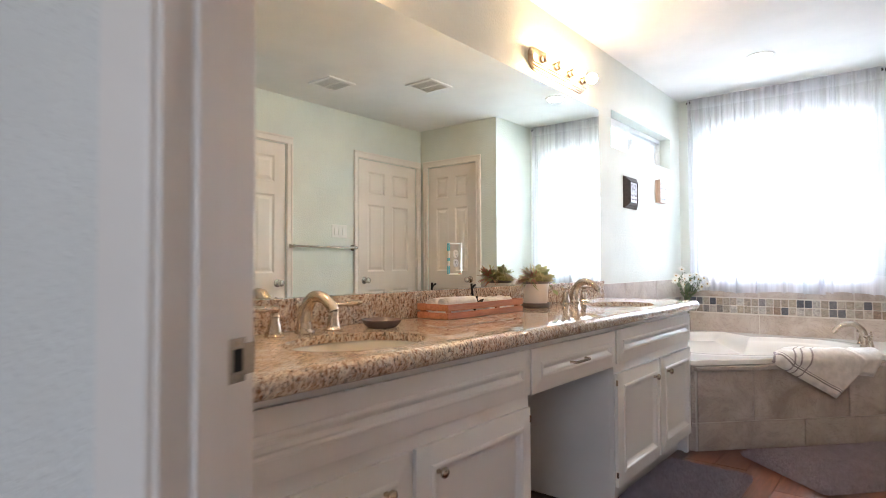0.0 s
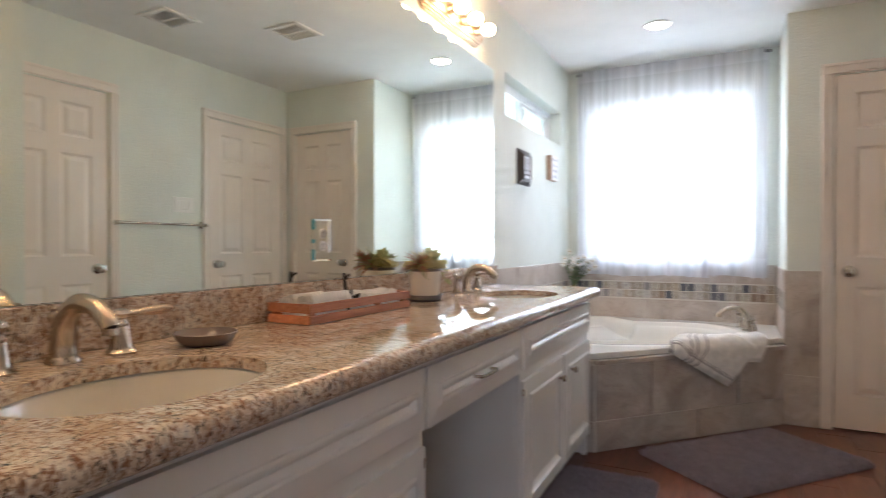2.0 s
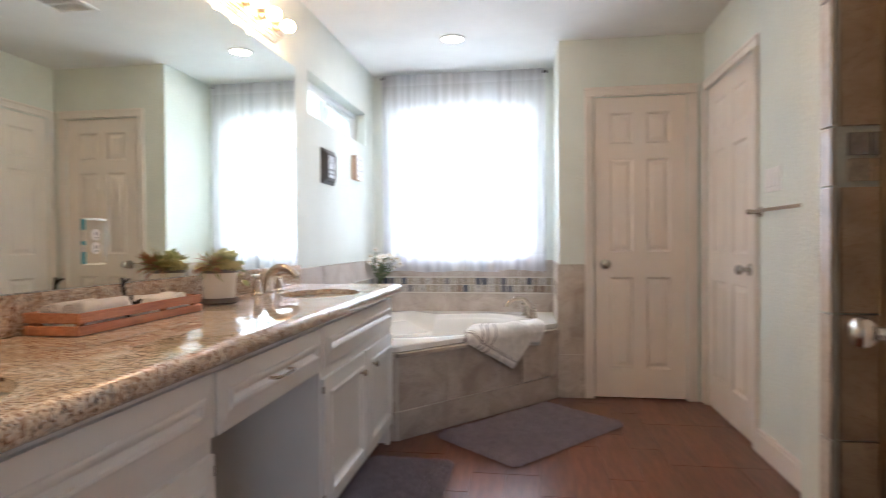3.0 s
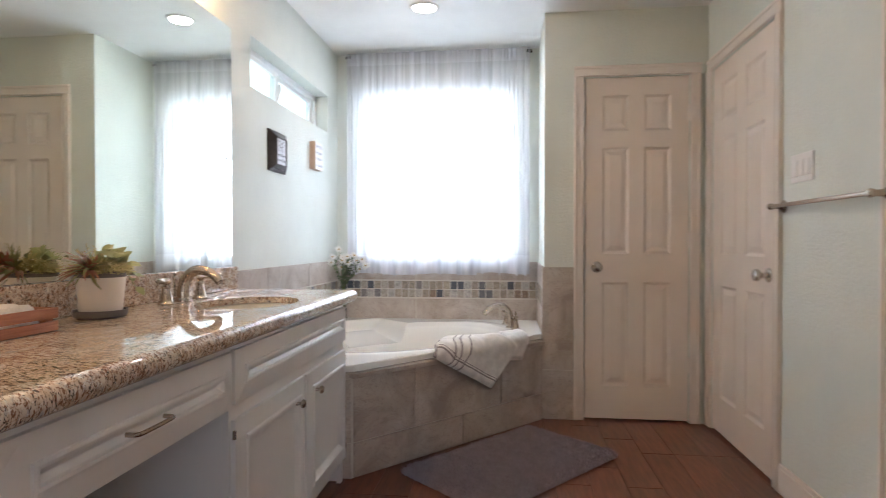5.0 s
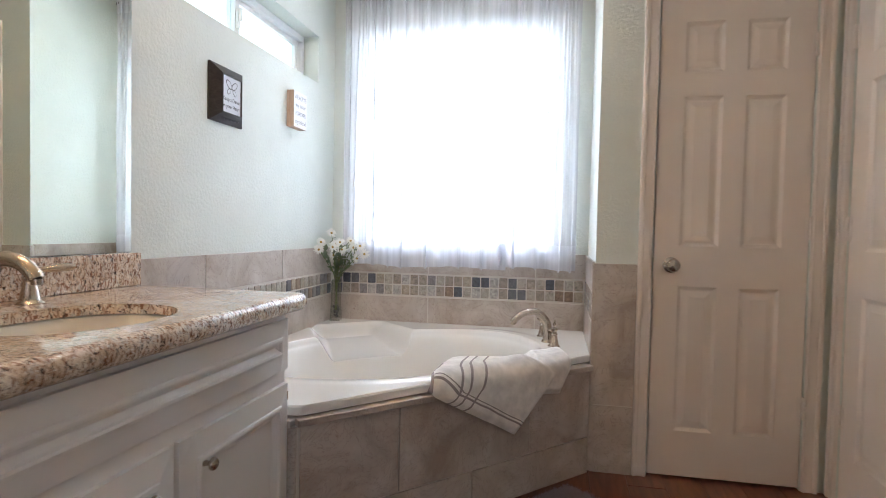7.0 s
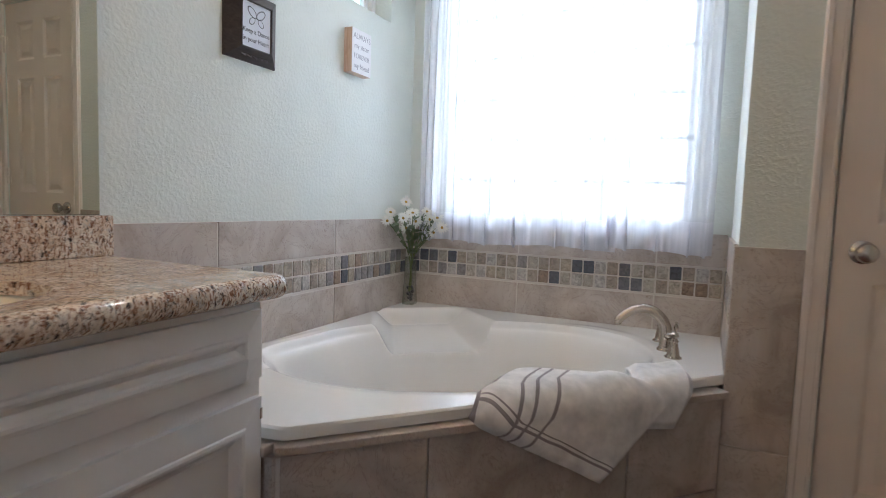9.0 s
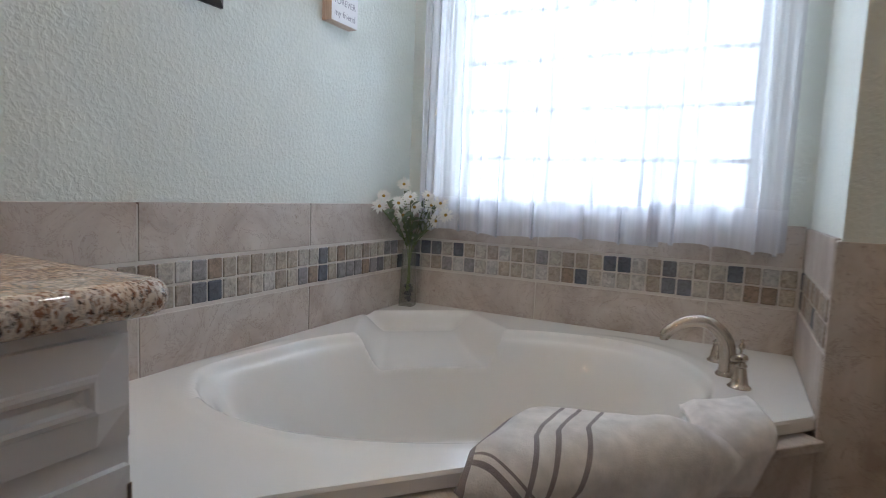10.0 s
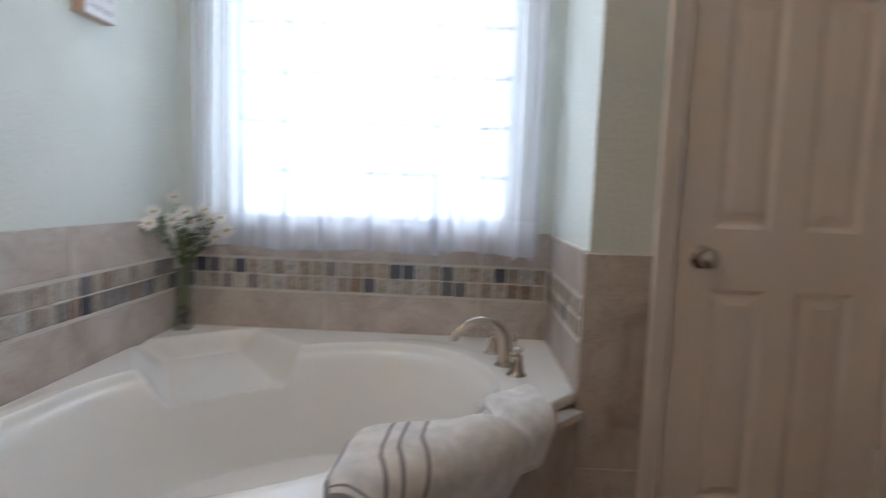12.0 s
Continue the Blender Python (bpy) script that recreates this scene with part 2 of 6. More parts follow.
def mosaic(name, kind):
    m, nt, b = mk(name, rough=0.45)
    info = nt.nodes.new("ShaderNodeObjectInfo")
    src = info.outputs["Random"]
    if kind == "island":
        src = nt.nodes.new("ShaderNodeNewGeometry").outputs["Random Per Island"]
    r = nt.nodes.new("ShaderNodeValToRGB")
    r.color_ramp.interpolation = "CONSTANT"
    cols = [(0.0, (0.33, 0.28, 0.23)), (0.14, (0.42, 0.38, 0.33)), (0.30, (0.085, 0.095, 0.12)), (0.42, (0.27, 0.20, 0.15)), (0.52, (0.45, 0.43, 0.41)),
            (0.62, (0.15, 0.15, 0.17)), (0.72, (0.36, 0.31, 0.25)), (0.84, (0.24, 0.23, 0.23)), (0.93, (0.40, 0.34, 0.27))]
    e = r.color_ramp.elements
    while len(e) < len(cols):
        e.new(0.5)
    for el, (p, c) in zip(e, cols):
        el.position, el.color = p, (*c, 1)
    nt.links.new(src, r.inputs[0])
    v = place(nt)
    f = ramp(nt, noise_tex(nt, v, 55, 6, 0.65, 1.0), [(0.3, grey(0.55)), (0.5, grey(1.0)), (0.7, grey(1.35))])
    nt.links.new(mix(nt, 1.0, r.outputs[0], f, "MULTIPLY"), b.inputs["Base Color"])
    bump(nt, b, noise_tex(nt, v, 120, 4), 0.35, 0.003)
    return m


def metal(name, color, rough, streak=(1, 1, 40)):
    m, nt, b = mk(name, color, rough, 1.0)
    f = noise_tex(nt, place(nt, streak), 400, 3)
    nt.links.new(ramp(nt, f, [(0.3, grey(rough * 0.95)), (0.7, grey(rough * 1.07))]), b.inputs["Roughness"])
    return m


def wood(name, dark, mid, light, axis=(1, 14, 14), rough=0.55):
    m, nt, b = mk(name, rough=rough)
    v = place(nt, axis)
    f = noise_tex(nt, v, 6, 6, 0.6, 0.8)
    nt.links.new(ramp(nt, f, [(0.3, dark), (0.5, mid), (0.7, light)]), b.inputs["Base Color"])
    bump(nt, b, f, 0.15, 0.002)
    return m


def cloth(name, color, scale=420, strength=0.8, dist=0.004, rough=0.95):
    m, nt, b = mk(name, color, rough, 0, 0.2)
    v = place(nt)
    f = noise_tex(nt, v, scale, 3, 0.7)
    lo, hi = tuple(c * 0.82 for c in color), tuple(min(1, c * 1.08) for c in color)
    nt.links.new(ramp(nt, noise_tex(nt, v, 24, 5), [(0.3, lo), (0.7, hi)]), b.inputs["Base Color"])
    b.inputs["Sheen Weight"].default_value = 0.3
    bump(nt, b, f, strength, dist)
    return m


M_GRANITE = granite()
M_TILE = stone_tile("stone_tile")
M_GROUT = paint("grout", (0.64, 0.60, 0.55), 0.85, fine=300)
M_PLANK = plank_tile()
M_FGROUT = paint("floor_grout", (0.10, 0.06, 0.045), 0.9)
M_MOSAIC = mosaic("slate_mosaic", "object")
M_MOSAIC_FAR = mosaic("slate_mosaic_far", "island")
M_NICKEL = metal("brushed_nickel", (0.50, 0.43, 0.36), 0.25, (1, 1, 1))
M_CHROME = metal("satin_chrome", (0.55, 0.52, 0.48), 0.22, (1, 1, 1))
M_BRONZE = metal("warm_satin_metal", (0.50, 0.40, 0.30), 0.3, (1, 1, 1))
M_IRON = mk("black_iron", (0.02, 0.018, 0.017), 0.45, 0.6)[0]
# near-black colour that stands in for the shade inside holes and gaps
M_DARK = mk("painted_shade", (0.01, 0.01, 0.01), 0.9)[0]
M_ACRYL = paint("tub_acrylic", (0.83, 0.81, 0.77), 0.06, vary=0.015)
M_CERAMIC = paint("sink_ceramic", (0.82, 0.78, 0.70), 0.12, vary=0.02)
M_MIRROR = mk("mirror_silver", (0.86, 0.895, 0.83), 0.0, 1.0)[0]
M_EDGE = mk("mirror_edge", (0.10, 0.12, 0.11), 0.2, 0.4)[0]
M_PLASTIC = paint("white_plastic", (0.80, 0.79, 0.77), 0.3, vary=0.02)
M_VINYL = paint("white_vinyl", (0.82, 0.83, 0.83), 0.35, vary=0.02)


def clear(name, color, gloss=0.08, rough=0.02, frost=0.0):
    m = bpy.data.materials.new(name)
    m.use_nodes = True
    nt = m.node_tree
    nt.nodes.remove(nt.nodes["Principled BSDF"])
    out = nt.nodes["Material Output"]
    t, g, s = nt.nodes.new("ShaderNodeBsdfTransparent"), nt.nodes.new("ShaderNodeBsdfGlossy"), nt.nodes.new("ShaderNodeMixShader")
    t.inputs[0].default_value = (*color, 1)
    g.inputs["Roughness"].default_value = rough
    fr, pw = nt.nodes.new("ShaderNodeLayerWeight"), nt.nodes.new("ShaderNodeMath")
    fr.inputs[0].default_value = 0.5
    pw.operation, pw.inputs[1].default_value = "POWER", 4.0
    nt.links.new(fr.outputs["Facing"], pw.inputs[0])
    nt.links.new(pw.outputs[0], s.inputs[0])
    last = t.outputs[0]
    if frost:
        d, s2 = nt.nodes.new("ShaderNodeBsdfTranslucent"), nt.nodes.new("ShaderNodeMixShader")
        d.inputs[0].default_value = (*color, 1)
        s2.inputs[0].default_value = frost
        nt.links.new(last, s2.inputs[1])
        nt.links.new(d.outputs[0], s2.inputs[2])
        last = s2.outputs[0]
    nt.links.new(last, s.inputs[1])
    nt.links.new(g.outputs[0], s.inputs[2])
    nt.links.new(s.outputs[0], out.inputs[0])
    return m


M_GLASS = clear("window_glass", (0.90, 0.97, 0.95))
M_BLOCK = clear("glass_block", (0.93, 0.97, 0.97), frost=0.16)
M_JOINT = clear("block_joint", (0.20, 0.22, 0.25), frost=0.8)
M_SHOWER = clear("shower_glass", (0.56, 0.53, 0.47))
M_VASE = clear("vase_glass", (0.93, 0.95, 0.93), frost=0.22)


def sheer(name, see):
    m = bpy.data.materials.new(name)
    m.use_nodes = True
    nt = m.node_tree
    nt.nodes.remove(nt.nodes["Principled BSDF"])
    t, l, d = [nt.nodes.new("ShaderNodeBsdf" + k) for k in ("Transparent", "Translucent", "Diffuse")]
    weave = noise_tex(nt, place(nt, (1, 1, 0.12)), 160, 3)
    tone = ramp(nt, weave, [(0.3, (0.88, 0.88, 0.91)), (0.7, (0.96, 0.96, 0.98))])
    l.inputs[0].default_value = (0.76, 0.77, 0.81, 1)
    t.inputs[0].default_value = (0.93, 0.94, 0.97, 1)
    nt.links.new(tone, d.inputs[0])
    a, b = nt.nodes.new("ShaderNodeMixShader"), nt.nodes.new("ShaderNodeMixShader")
    a.inputs[0].default_value = 0.40
    # vertical bands of opacity that imitate the light and shade of folds
    fold_bands = ramp(nt, noise_tex(nt, place(nt, (1, 0, 0.02)), 26, 3), [(0.35, grey(see - 0.12)), (0.62, grey(see + 0.10))])
    nt.links.new(fold_bands, b.inputs[0])
    nt.links.new(l.outputs[0], a.inputs[1])
    nt.links.new(d.outputs[0], a.inputs[2])
    nt.links.new(a.outputs[0], b.inputs[1])
    nt.links.new(t.outputs[0], b.inputs[2])
    nt.links.new(b.outputs[0], nt.nodes["Material Output"].inputs[0])
    return m


M_SHEER, M_HEM = sheer("sheer_voile", 0.34), sheer("sheer_hem", 0.25)


def glow(name, color, strength):
    m = bpy.data.materials.new(name)
    m.use_nodes = True
    b = m.node_tree.nodes["Principled BSDF"]
    b.inputs["Base Color"].default_value = (*color, 1)
    b.inputs["Emission Color"].default_value, b.inputs["Emission Strength"].default_value = (*color, 1), strength
    return m


M_BULB = glow("lit_globe", (1.0, 0.64, 0.32), BULB)
M_CAN = glow("lit_lens", (1.0, 0.93, 0.84), CAN)


# ---- building helpers ----
def thing(name, at, label, category, group="", kind=""):
    e = new(name)
    e.location = at
    e.empty_display_size = 0.1
    return tagged(e, label, category, group, kind)


def base_of(ob):
    m = Matrix.Translation(ob.location) if ob.data is None else Matrix.Identity(4)
    return m


def link_mesh(name, bm, material, smooth=False, recalc=True):
    if recalc:
        bmesh.ops.recalc_face_normals(bm, faces=bm.faces)
    me = bpy.data.meshes.new(name)
    bm.to_mesh(me)
    bm.free()
    for mt in material if isinstance(material, (list, tuple)) else [material]:
        me.materials.append(mt)
    if smooth:
        me.shade_smooth()
        if smooth is not True:
            me.set_sharp_from_angle(angle=radians(smooth))
    return new(name, me)


def part(name, bm, material, parent=None, label="", smooth=False, recalc=True):
    ob = link_mesh(name, bm, material, smooth, recalc)
    if parent is not None:
        ob.parent = parent
        ob.matrix_parent_inverse = base_of(parent).inverted()
    if label:
        ob["label"] = label
    return ob


def setting(name, bm, material, label, category, smooth=False):
    return tagged(link_mesh(name, bm, material, smooth), label, category, kind="structure")


def box(bm, x0, x1, y0, y1, z0, z1, bevel=0.0, m=None):
    b = bmesh.new()
    bmesh.ops.create_cube(b, size=1)
    for v in b.verts:
        v.co = Vector((x0 + (x1 - x0) * (v.co.x + 0.5), y0 + (y1 - y0) * (v.co.y + 0.5), z0 + (z1 - z0) * (v.co.z + 0.5)))
    if bevel:
        bmesh.ops.bevel(b, geom=b.edges[:], offset=bevel, segments=2, affect="EDGES", profile=0.5)
    join(bm, b, m)
    return bm


def join(bm, b, m=None):
    """Adds the bmesh b to bm, moved by m."""
    vs = [bm.verts.new(m @ v.co if m else v.co) for v in b.verts]
    b.verts.index_update()
    for f in b.faces:
        g = bm.faces.new([vs[v.index] for v in f.verts])
        g.material_index = f.material_index
        g.smooth = f.smooth
    b.free()


def one_box(x0, x1, y0, y1, z0, z1, bevel=0.0):
    return box(bmesh.new(), x0, x1, y0, y1, z0, z1, bevel)


def lathe(profile, at=(0, 0, 0), n=24, m=None, bm=None):
    """A turned shape: rows of (radius, height) about z."""
    bm = bm or bmesh.new()
    rings = []
    for r, z in profile:
        ring = []
        for i in range(n):
            a = 2 * math.pi * i / n
            p = Vector((r * math.cos(a), r * math.sin(a), z))
            p = (m @ p if m else p) + Vector(at)
            ring.append(bm.verts.new(p))
        rings.append(ring)
    for a, b in zip(rings, rings[1:]):
        for i in range(n):
            bm.faces.new((a[i], a[(i + 1) % n], b[(i + 1) % n], b[i]))
    bm.faces.new(rings[0][::-1])
    bm.faces.new(rings[-1])
    return bm


def tube(points, radii, n=12, bm=None, flat=1.0):
    """A round bar along a line of points."""
    bm = bm or bmesh.new()
    pts = [Vector(p) for p in points]
    rings, up = [], Vector((0.13, 0.21, 1)).normalized()
    for i, p in enumerate(pts):
        d = (pts[min(i + 1, len(pts) - 1)] - pts[max(i - 1, 0)]).normalized()
        a = d.cross(up)
        a = a.normalized() if a.length > 1e-4 else Vector((1, 0, 0))
        b = a.cross(d).normalized()
        r = radii[i] if isinstance(radii, (list, tuple)) else radii
        rings.append([bm.verts.new(p + a * r * math.cos(2 * math.pi * k / n) + b * r * flat * math.sin(2 * math.pi * k / n)) for k in range(n)])
    for a, b in zip(rings, rings[1:]):
        for i in range(n):
            bm.faces.new((a[i], a[(i + 1) % n], b[(i + 1) % n], b[i]))
    bm.faces.new(rings[0][::-1])
    bm.faces.new(rings[-1])
    return bm


def curve_points(ctrl, n=20):
    """A smooth line through control points."""
    c = [Vector(p) for p in ctrl]
    c = [2 * c[0] - c[1]] + c + [2 * c[-1] - c[-2]]
    out = []
    for i in range(1, len(c) - 2):
        for k in range(n):
            t = k / n
            a, b, d, e = c[i - 1], c[i], c[i + 1], c[i + 2]
            out.append(0.5 * ((2 * b) + (d - a) * t + (2 * a - 5 * b + 4 * d - e) * t * t + (3 * b - a - 3 * d + e) * t ** 3))
    out.append(c[-2])
    return out


def rings_panel(bm, x0, x1, z0, z1, profile, y0=0.0):
    """Nested frames in the plane y: profile rows of (inset, depth)."""
    rows = []
    for inset, d in profile:
        rows.append([bm.verts.new((x, y0 + d, z)) for x, z in ((x0 + inset, z0 + inset), (x1 - inset, z0 + inset), (x1 - inset, z1 - inset), (x0 + inset, z1 - inset))])
    for a, b in zip(rows, rows[1:]):
        for i in range(4):
            bm.faces.new((a[i], a[(i + 1) % 4], b[(i + 1) % 4], b[i]))
    bm.faces.new(rows[-1])


def panel_slab(w, h, t, openings, profile, both=True):
    """A slab w x h x t with sunk panels, front face at y = 0, bottom at z = 0."""
    bm = bmesh.new()
    xs = sorted({0.0, w, *[a for o in openings for a in o[:2]]})
    zs = sorted({0.0, h, *[a for o in openings for a in o[2:]]})
    inside = lambda x, z: any(o[0] < x < o[1] and o[2] < z < o[3] for o in openings)
    for side in ((0.0, 1.0), (t, -1.0)):
        if side[0] and not both:
            bm.faces.new([bm.verts.new(p) for p in ((0, t, 0), (w, t, 0), (w, t, h), (0, t, h))])
            continue
        for a, b in zip(xs, xs[1:]):
            for c, d in zip(zs, zs[1:]):
                if not inside((a + b) / 2, (c + d) / 2):
                    bm.faces.new([bm.verts.new((x, side[0], z)) for x, z in ((a, c), (b, c), (b, d), (a, d))])
        for o in openings:
            rings_panel(bm, *o, [(i, d * side[1]) for i, d in profile], side[0])
    for a, b in (((0, 0), (w, 0)), ((w, 0), (w, h)), ((w, h), (0, h)), ((0, h), (0, 0))):
        bm.faces.new([bm.verts.new((a[0], y, a[1])) for y in (0, t)] + [bm.verts.new((b[0], y, b[1])) for y in (t, 0)])
    bmesh.ops.remove_doubles(bm, verts=bm.verts, dist=0.0002)
    return bm


def moved(bm, m):
    bmesh.ops.transform(bm, matrix=m, verts=bm.verts)
    return bm


# ---- measures of the room ----
XW, XE, XA, YN, YD, ZC = -1.335, 1.080, 0.138, 4.887, 4.265, 2.442
ENTRY = pose(-0.498, 0.282, 0, 0, 0, 20)  # the doorway's latch side, x along the wall
ENTRY_W, ENTRY_T = 0.88, 0.16
ZT, ZB = 0.852, 0.954  # worktop, top of its upstand
DECK = 0.510

# ---- floor, ceiling, walls ----
floor = setting("floor", one_box(-2.4, 2.4, -2.6, 5.6, -0.12, -0.004), M_FGROUT, "dark reddish-brown wood-look plank tile floor with thin joints", "floor")
setting("ceiling", one_box(-1.5, 2.4, -2.6, 5.1, ZC, ZC + 0.1), M_CEIL, "smooth white painted ceiling", "ceiling")

bm = bmesh.new()
HW = (3.456, 4.656, 1.832, 2.084)  # the high window's opening
T = 0.16
box(bm, XW - T, XW, -0.4, HW[0], 0, ZC)
box(bm, XW - T, XW, HW[1], YN + 0.2, 0, ZC)
box(bm, XW - T, XW, HW[0], HW[1], 0, HW[2])
box(bm, XW - T, XW, HW[0], HW[1], HW[3], ZC)
wall_west = setting("wall_west", bm, M_WALL, "pale green orange-peel textured wall behind the vanity", "wall")

WX0, WX1, WZ0, WZ1 = -1.125, -0.037, 0.940, 2.110  # the glass block window's opening
bm = bmesh.new()
box(bm, XW, WX0, YN, YN + 0.2, 0, ZC)
box(bm, WX1, XA + 0.15, YN, YN + 0.2, 0, ZC)
box(bm, WX0, WX1, YN, YN + 0.2, 0, WZ0)
box(bm, WX0, WX1, YN, YN + 0.2, WZ1, ZC)
wall_north = setting("wall_north", bm, M_WALL, "pale green textured wall with the bath window", "wall")
wall_alcove = setting("wall_alcove", one_box(XA, XA + 0.12, YD + 0.12, YN, 0, ZC), M_WALL, "pale green textured side wall of the bath alcove", "wall")

D1 = (0.374, 0.977)  # closet door's opening in x
D2, D3 = (3.405, 4.190), (1.945, 2.615)  # doors of the east wall in y
DH = 2.045
bm = bmesh.new()
box(bm, XA, D1[0], YD, YD + 0.12, 0, ZC)
box(bm, D1[1], XE + 0.12, YD, YD + 0.12, 0, ZC)
box(bm, D1[0], D1[1], YD, YD + 0.12, DH, ZC)
wall_door = setting("wall_closet", bm, M_WALL, "pale green textured wall around the narrow closet door", "wall")
bm = bmesh.new()
cuts = [1.90, D3[0], D3[1], D2[0], D2[1], YD]
for a, b in ((0, 1), (2, 3), (4, 5)):
    box(bm, XE, XE + 0.12, cuts[a], cuts[b], 0, ZC)
for d in (D2, D3):
    box(bm, XE, XE + 0.12, d[0], d[1], DH, ZC)
wall_east = setting("wall_east", bm, M_WALL, "pale green textured wall with two white doors", "wall")
# added unseen backing, coloured near-black for the shade behind the doors
setting("dark_backing", box(box(one_box(XE + 0.12, XE + 0.16, 1.73, 4.42, 0, ZC), XA + 0.12, XE + 0.12, YD + 0.12, YD + 0.16, 0, ZC), 1.85, 1.9, 1.73, 1.9, 0, ZC), M_DARK, "unseen near-black sheets painted as the shade behind the doors", "wall")

# shower recess
SX, SY0, SY1 = 0.64, 0.62, 1.73
partition = setting("wall_shower", one_box(SX, 1.70, SY1 + 0.012, 1.90, 0, ZC), M_WALL, "short painted wall beside the shower", "wall")
shower_shell = setting("shower_walls", box(box(one_box(1.70, 1.85, SY0 - 0.1, SY1, 0, ZC), SX, 1.70, SY0 - 0.12, SY0, 0, ZC), 1.70, 1.85, SY1, 1.9, 0, ZC), M_GROUT, "tiled walls of the shower recess", "wall")

# entry wall and the bedroom passage behind the first steps
bm = bmesh.new()
box(bm, -1.2, -0.02, -ENTRY_T + 0.012, -0.012, 0, ZC, m=ENTRY)
box(bm, ENTRY_W + 0.02, 1.6, -ENTRY_T + 0.012, -0.012, 0, ZC, m=ENTRY)
box(bm, -0.02, ENTRY_W + 0.02, -ENTRY_T + 0.012, -0.012, DH + 0.02, ZC, m=ENTRY)
wall_entry = setting("wall_entry", bm, M_HALL, "painted wall with the bathroom's entry doorway", "wall")
bm = bmesh.new()
box(bm, -0.87, -0.75, -2.5, 0.02, 0, ZC)
box(bm, 1.9, 2.02, -2.5, 0.75, 0, ZC)
box(bm, -0.87, 0.0, -2.6, -2.48, 0, ZC)
box(bm, 1.3, 2.02, -2.6, -2.48, 0, ZC)
box(bm, 0.0, 1.3, -2.6, -2.48, 0, 0.8)
box(bm, 0.0, 1.3, -2.6, -2.48, 2.1, ZC)
setting("wall_bedroom", bm, M_HALL, "plain painted walls of the room outside", "wall")


# ---- doors ----
SUNK = [(0, 0), (0.006, 0.004), (0.014, 0.009), (0.022, 0.009), (0.045, 0.003), (0.05, 0.003)]


def knob_mesh(bm, m, style=0):
    lathe([(0.0, 0.0), (0.033, 0.0), (0.033, 0.004), (0.028, 0.008), (0.013, 0.012), (0.011, 0.032), (0.020, 0.038), (0.027, 0.047), (0.028, 0.056), (0.024, 0.065), (0.014, 0.069), (0.0, 0.07)], m=m, n=20, bm=bm)
    return bm


def six_panel_door(name, w, h, at, turn, knob_side, label, hinge_side_front=True, both_knobs=False, hinges=True):
    """A moulded six-panel leaf. Local x along the leaf, front towards -y, at: lower corner, turn: degrees."""
    m = pose(*at, 0, 0, turn)
    e = thing(name, at, label, "door", kind="structure")
    st = 0.115 if w > 0.7 else 0.10
    mid = 0.105 if w > 0.7 else 0.085
    pw = (w - 2 * st - mid) / 2
    xs = [(st, st + pw), (st + pw + mid, w - st)]
    zs = [(0.195, 0.815), (0.985, 1.615), (1.715, 1.925)]
    k = h / 2.03
    ops = [(a, b, c * k, d * k) for a, b in xs for c, d in zs]
    leaf = part("leaf", moved(panel_slab(w, h, 0.035, ops, SUNK), m), M_DOOR, e)
    kx = 0.07 if knob_side == "start" else w - 0.07
    part("knob", moved(knob_mesh(bmesh.new(), pose(kx, 0, 0.905, 90, 0, 0)), m), M_CHROME, e, "round satin metal door knob", smooth=40)
    if both_knobs:
        part("knob", moved(knob_mesh(bmesh.new(), pose(kx, 0.035, 0.905, -90, 0, 0)), m), M_CHROME, e, "round satin metal door knob", smooth=40)
    ex = 0.0 if knob_side == "start" else w
    part("latch", moved(one_box(ex - 0.002, ex + 0.003, 0.006, 0.029, 0.875, 0.935, 0.001), m), M_CHROME, e)
    if hinges:
        hx = w + 0.004 if knob_side == "start" else -0.004
        for hz in (0.33, 1.07, 1.81):
            b = lathe([(0.007, 0), (0.007, 0.09), (0.004, 0.094)], at=(hx, -0.006, hz - 0.045), n=10)
            box(b, hx - 0.02, hx + 0.02, -0.002, 0.0, hz - 0.044, hz + 0.044)
            part("hinge", moved(b, m), M_TRIM, e, smooth=40)
    return e


def casing(name, w, h, m, label, jamb=0.12, side=1):
    """Trim around a doorway of width w in local x: stepped boards and the jamb lining."""
    e = thing(name, m.translation, label, "door frame", kind="structure")
    c = 0.062

    def board(x0, x1, z0, z1, vertical, outer):
        b = one_box(x0, x1, -0.012, 0, z0, z1, 0.002)
        if vertical:
            xa = x0 + 0.002 if outer < 0 else x1 - 0.02
            box(b, xa, xa + 0.018, -0.019, -0.011, z0, z1, 0.004)
            xb = x1 - 0.012 if outer < 0 else x0 + 0.002
            box(b, xb, xb + 0.01, -0.015, -0.011, z0, z1, 0.003)
        else:
            box(b, x0, x1, -0.019, -0.011, z1 - 0.02, z1 - 0.002, 0.004)
            box(b, x0 + 0.05, x1 - 0.05, -0.015, -0.011, z0 + 0.002, z0 + 0.012, 0.003)
        return moved(b, m)

    part("side_board", board(-c, -0.004, 0, h + 0.004, True, -1), M_TRIM, e)
    part("side_board", board(w + 0.004, w + c, 0, h + 0.004, True, 1), M_TRIM, e)
    part("head_board", board(-c, w + c, h + 0.005, h + c + 0.006, False, 0), M_TRIM, e)
    for x0, x1 in ((-0.018, -0.003), (w + 0.003, w + 0.018)):
        part("jamb", moved(one_box(x0, x1, -0.001, jamb, 0, h + 0.003), m), M_TRIM, e)
    part("jamb", moved(one_box(-0.018, w + 0.018, -0.001, jamb, h + 0.0035, h + 0.018), m), M_TRIM, e)
    return e


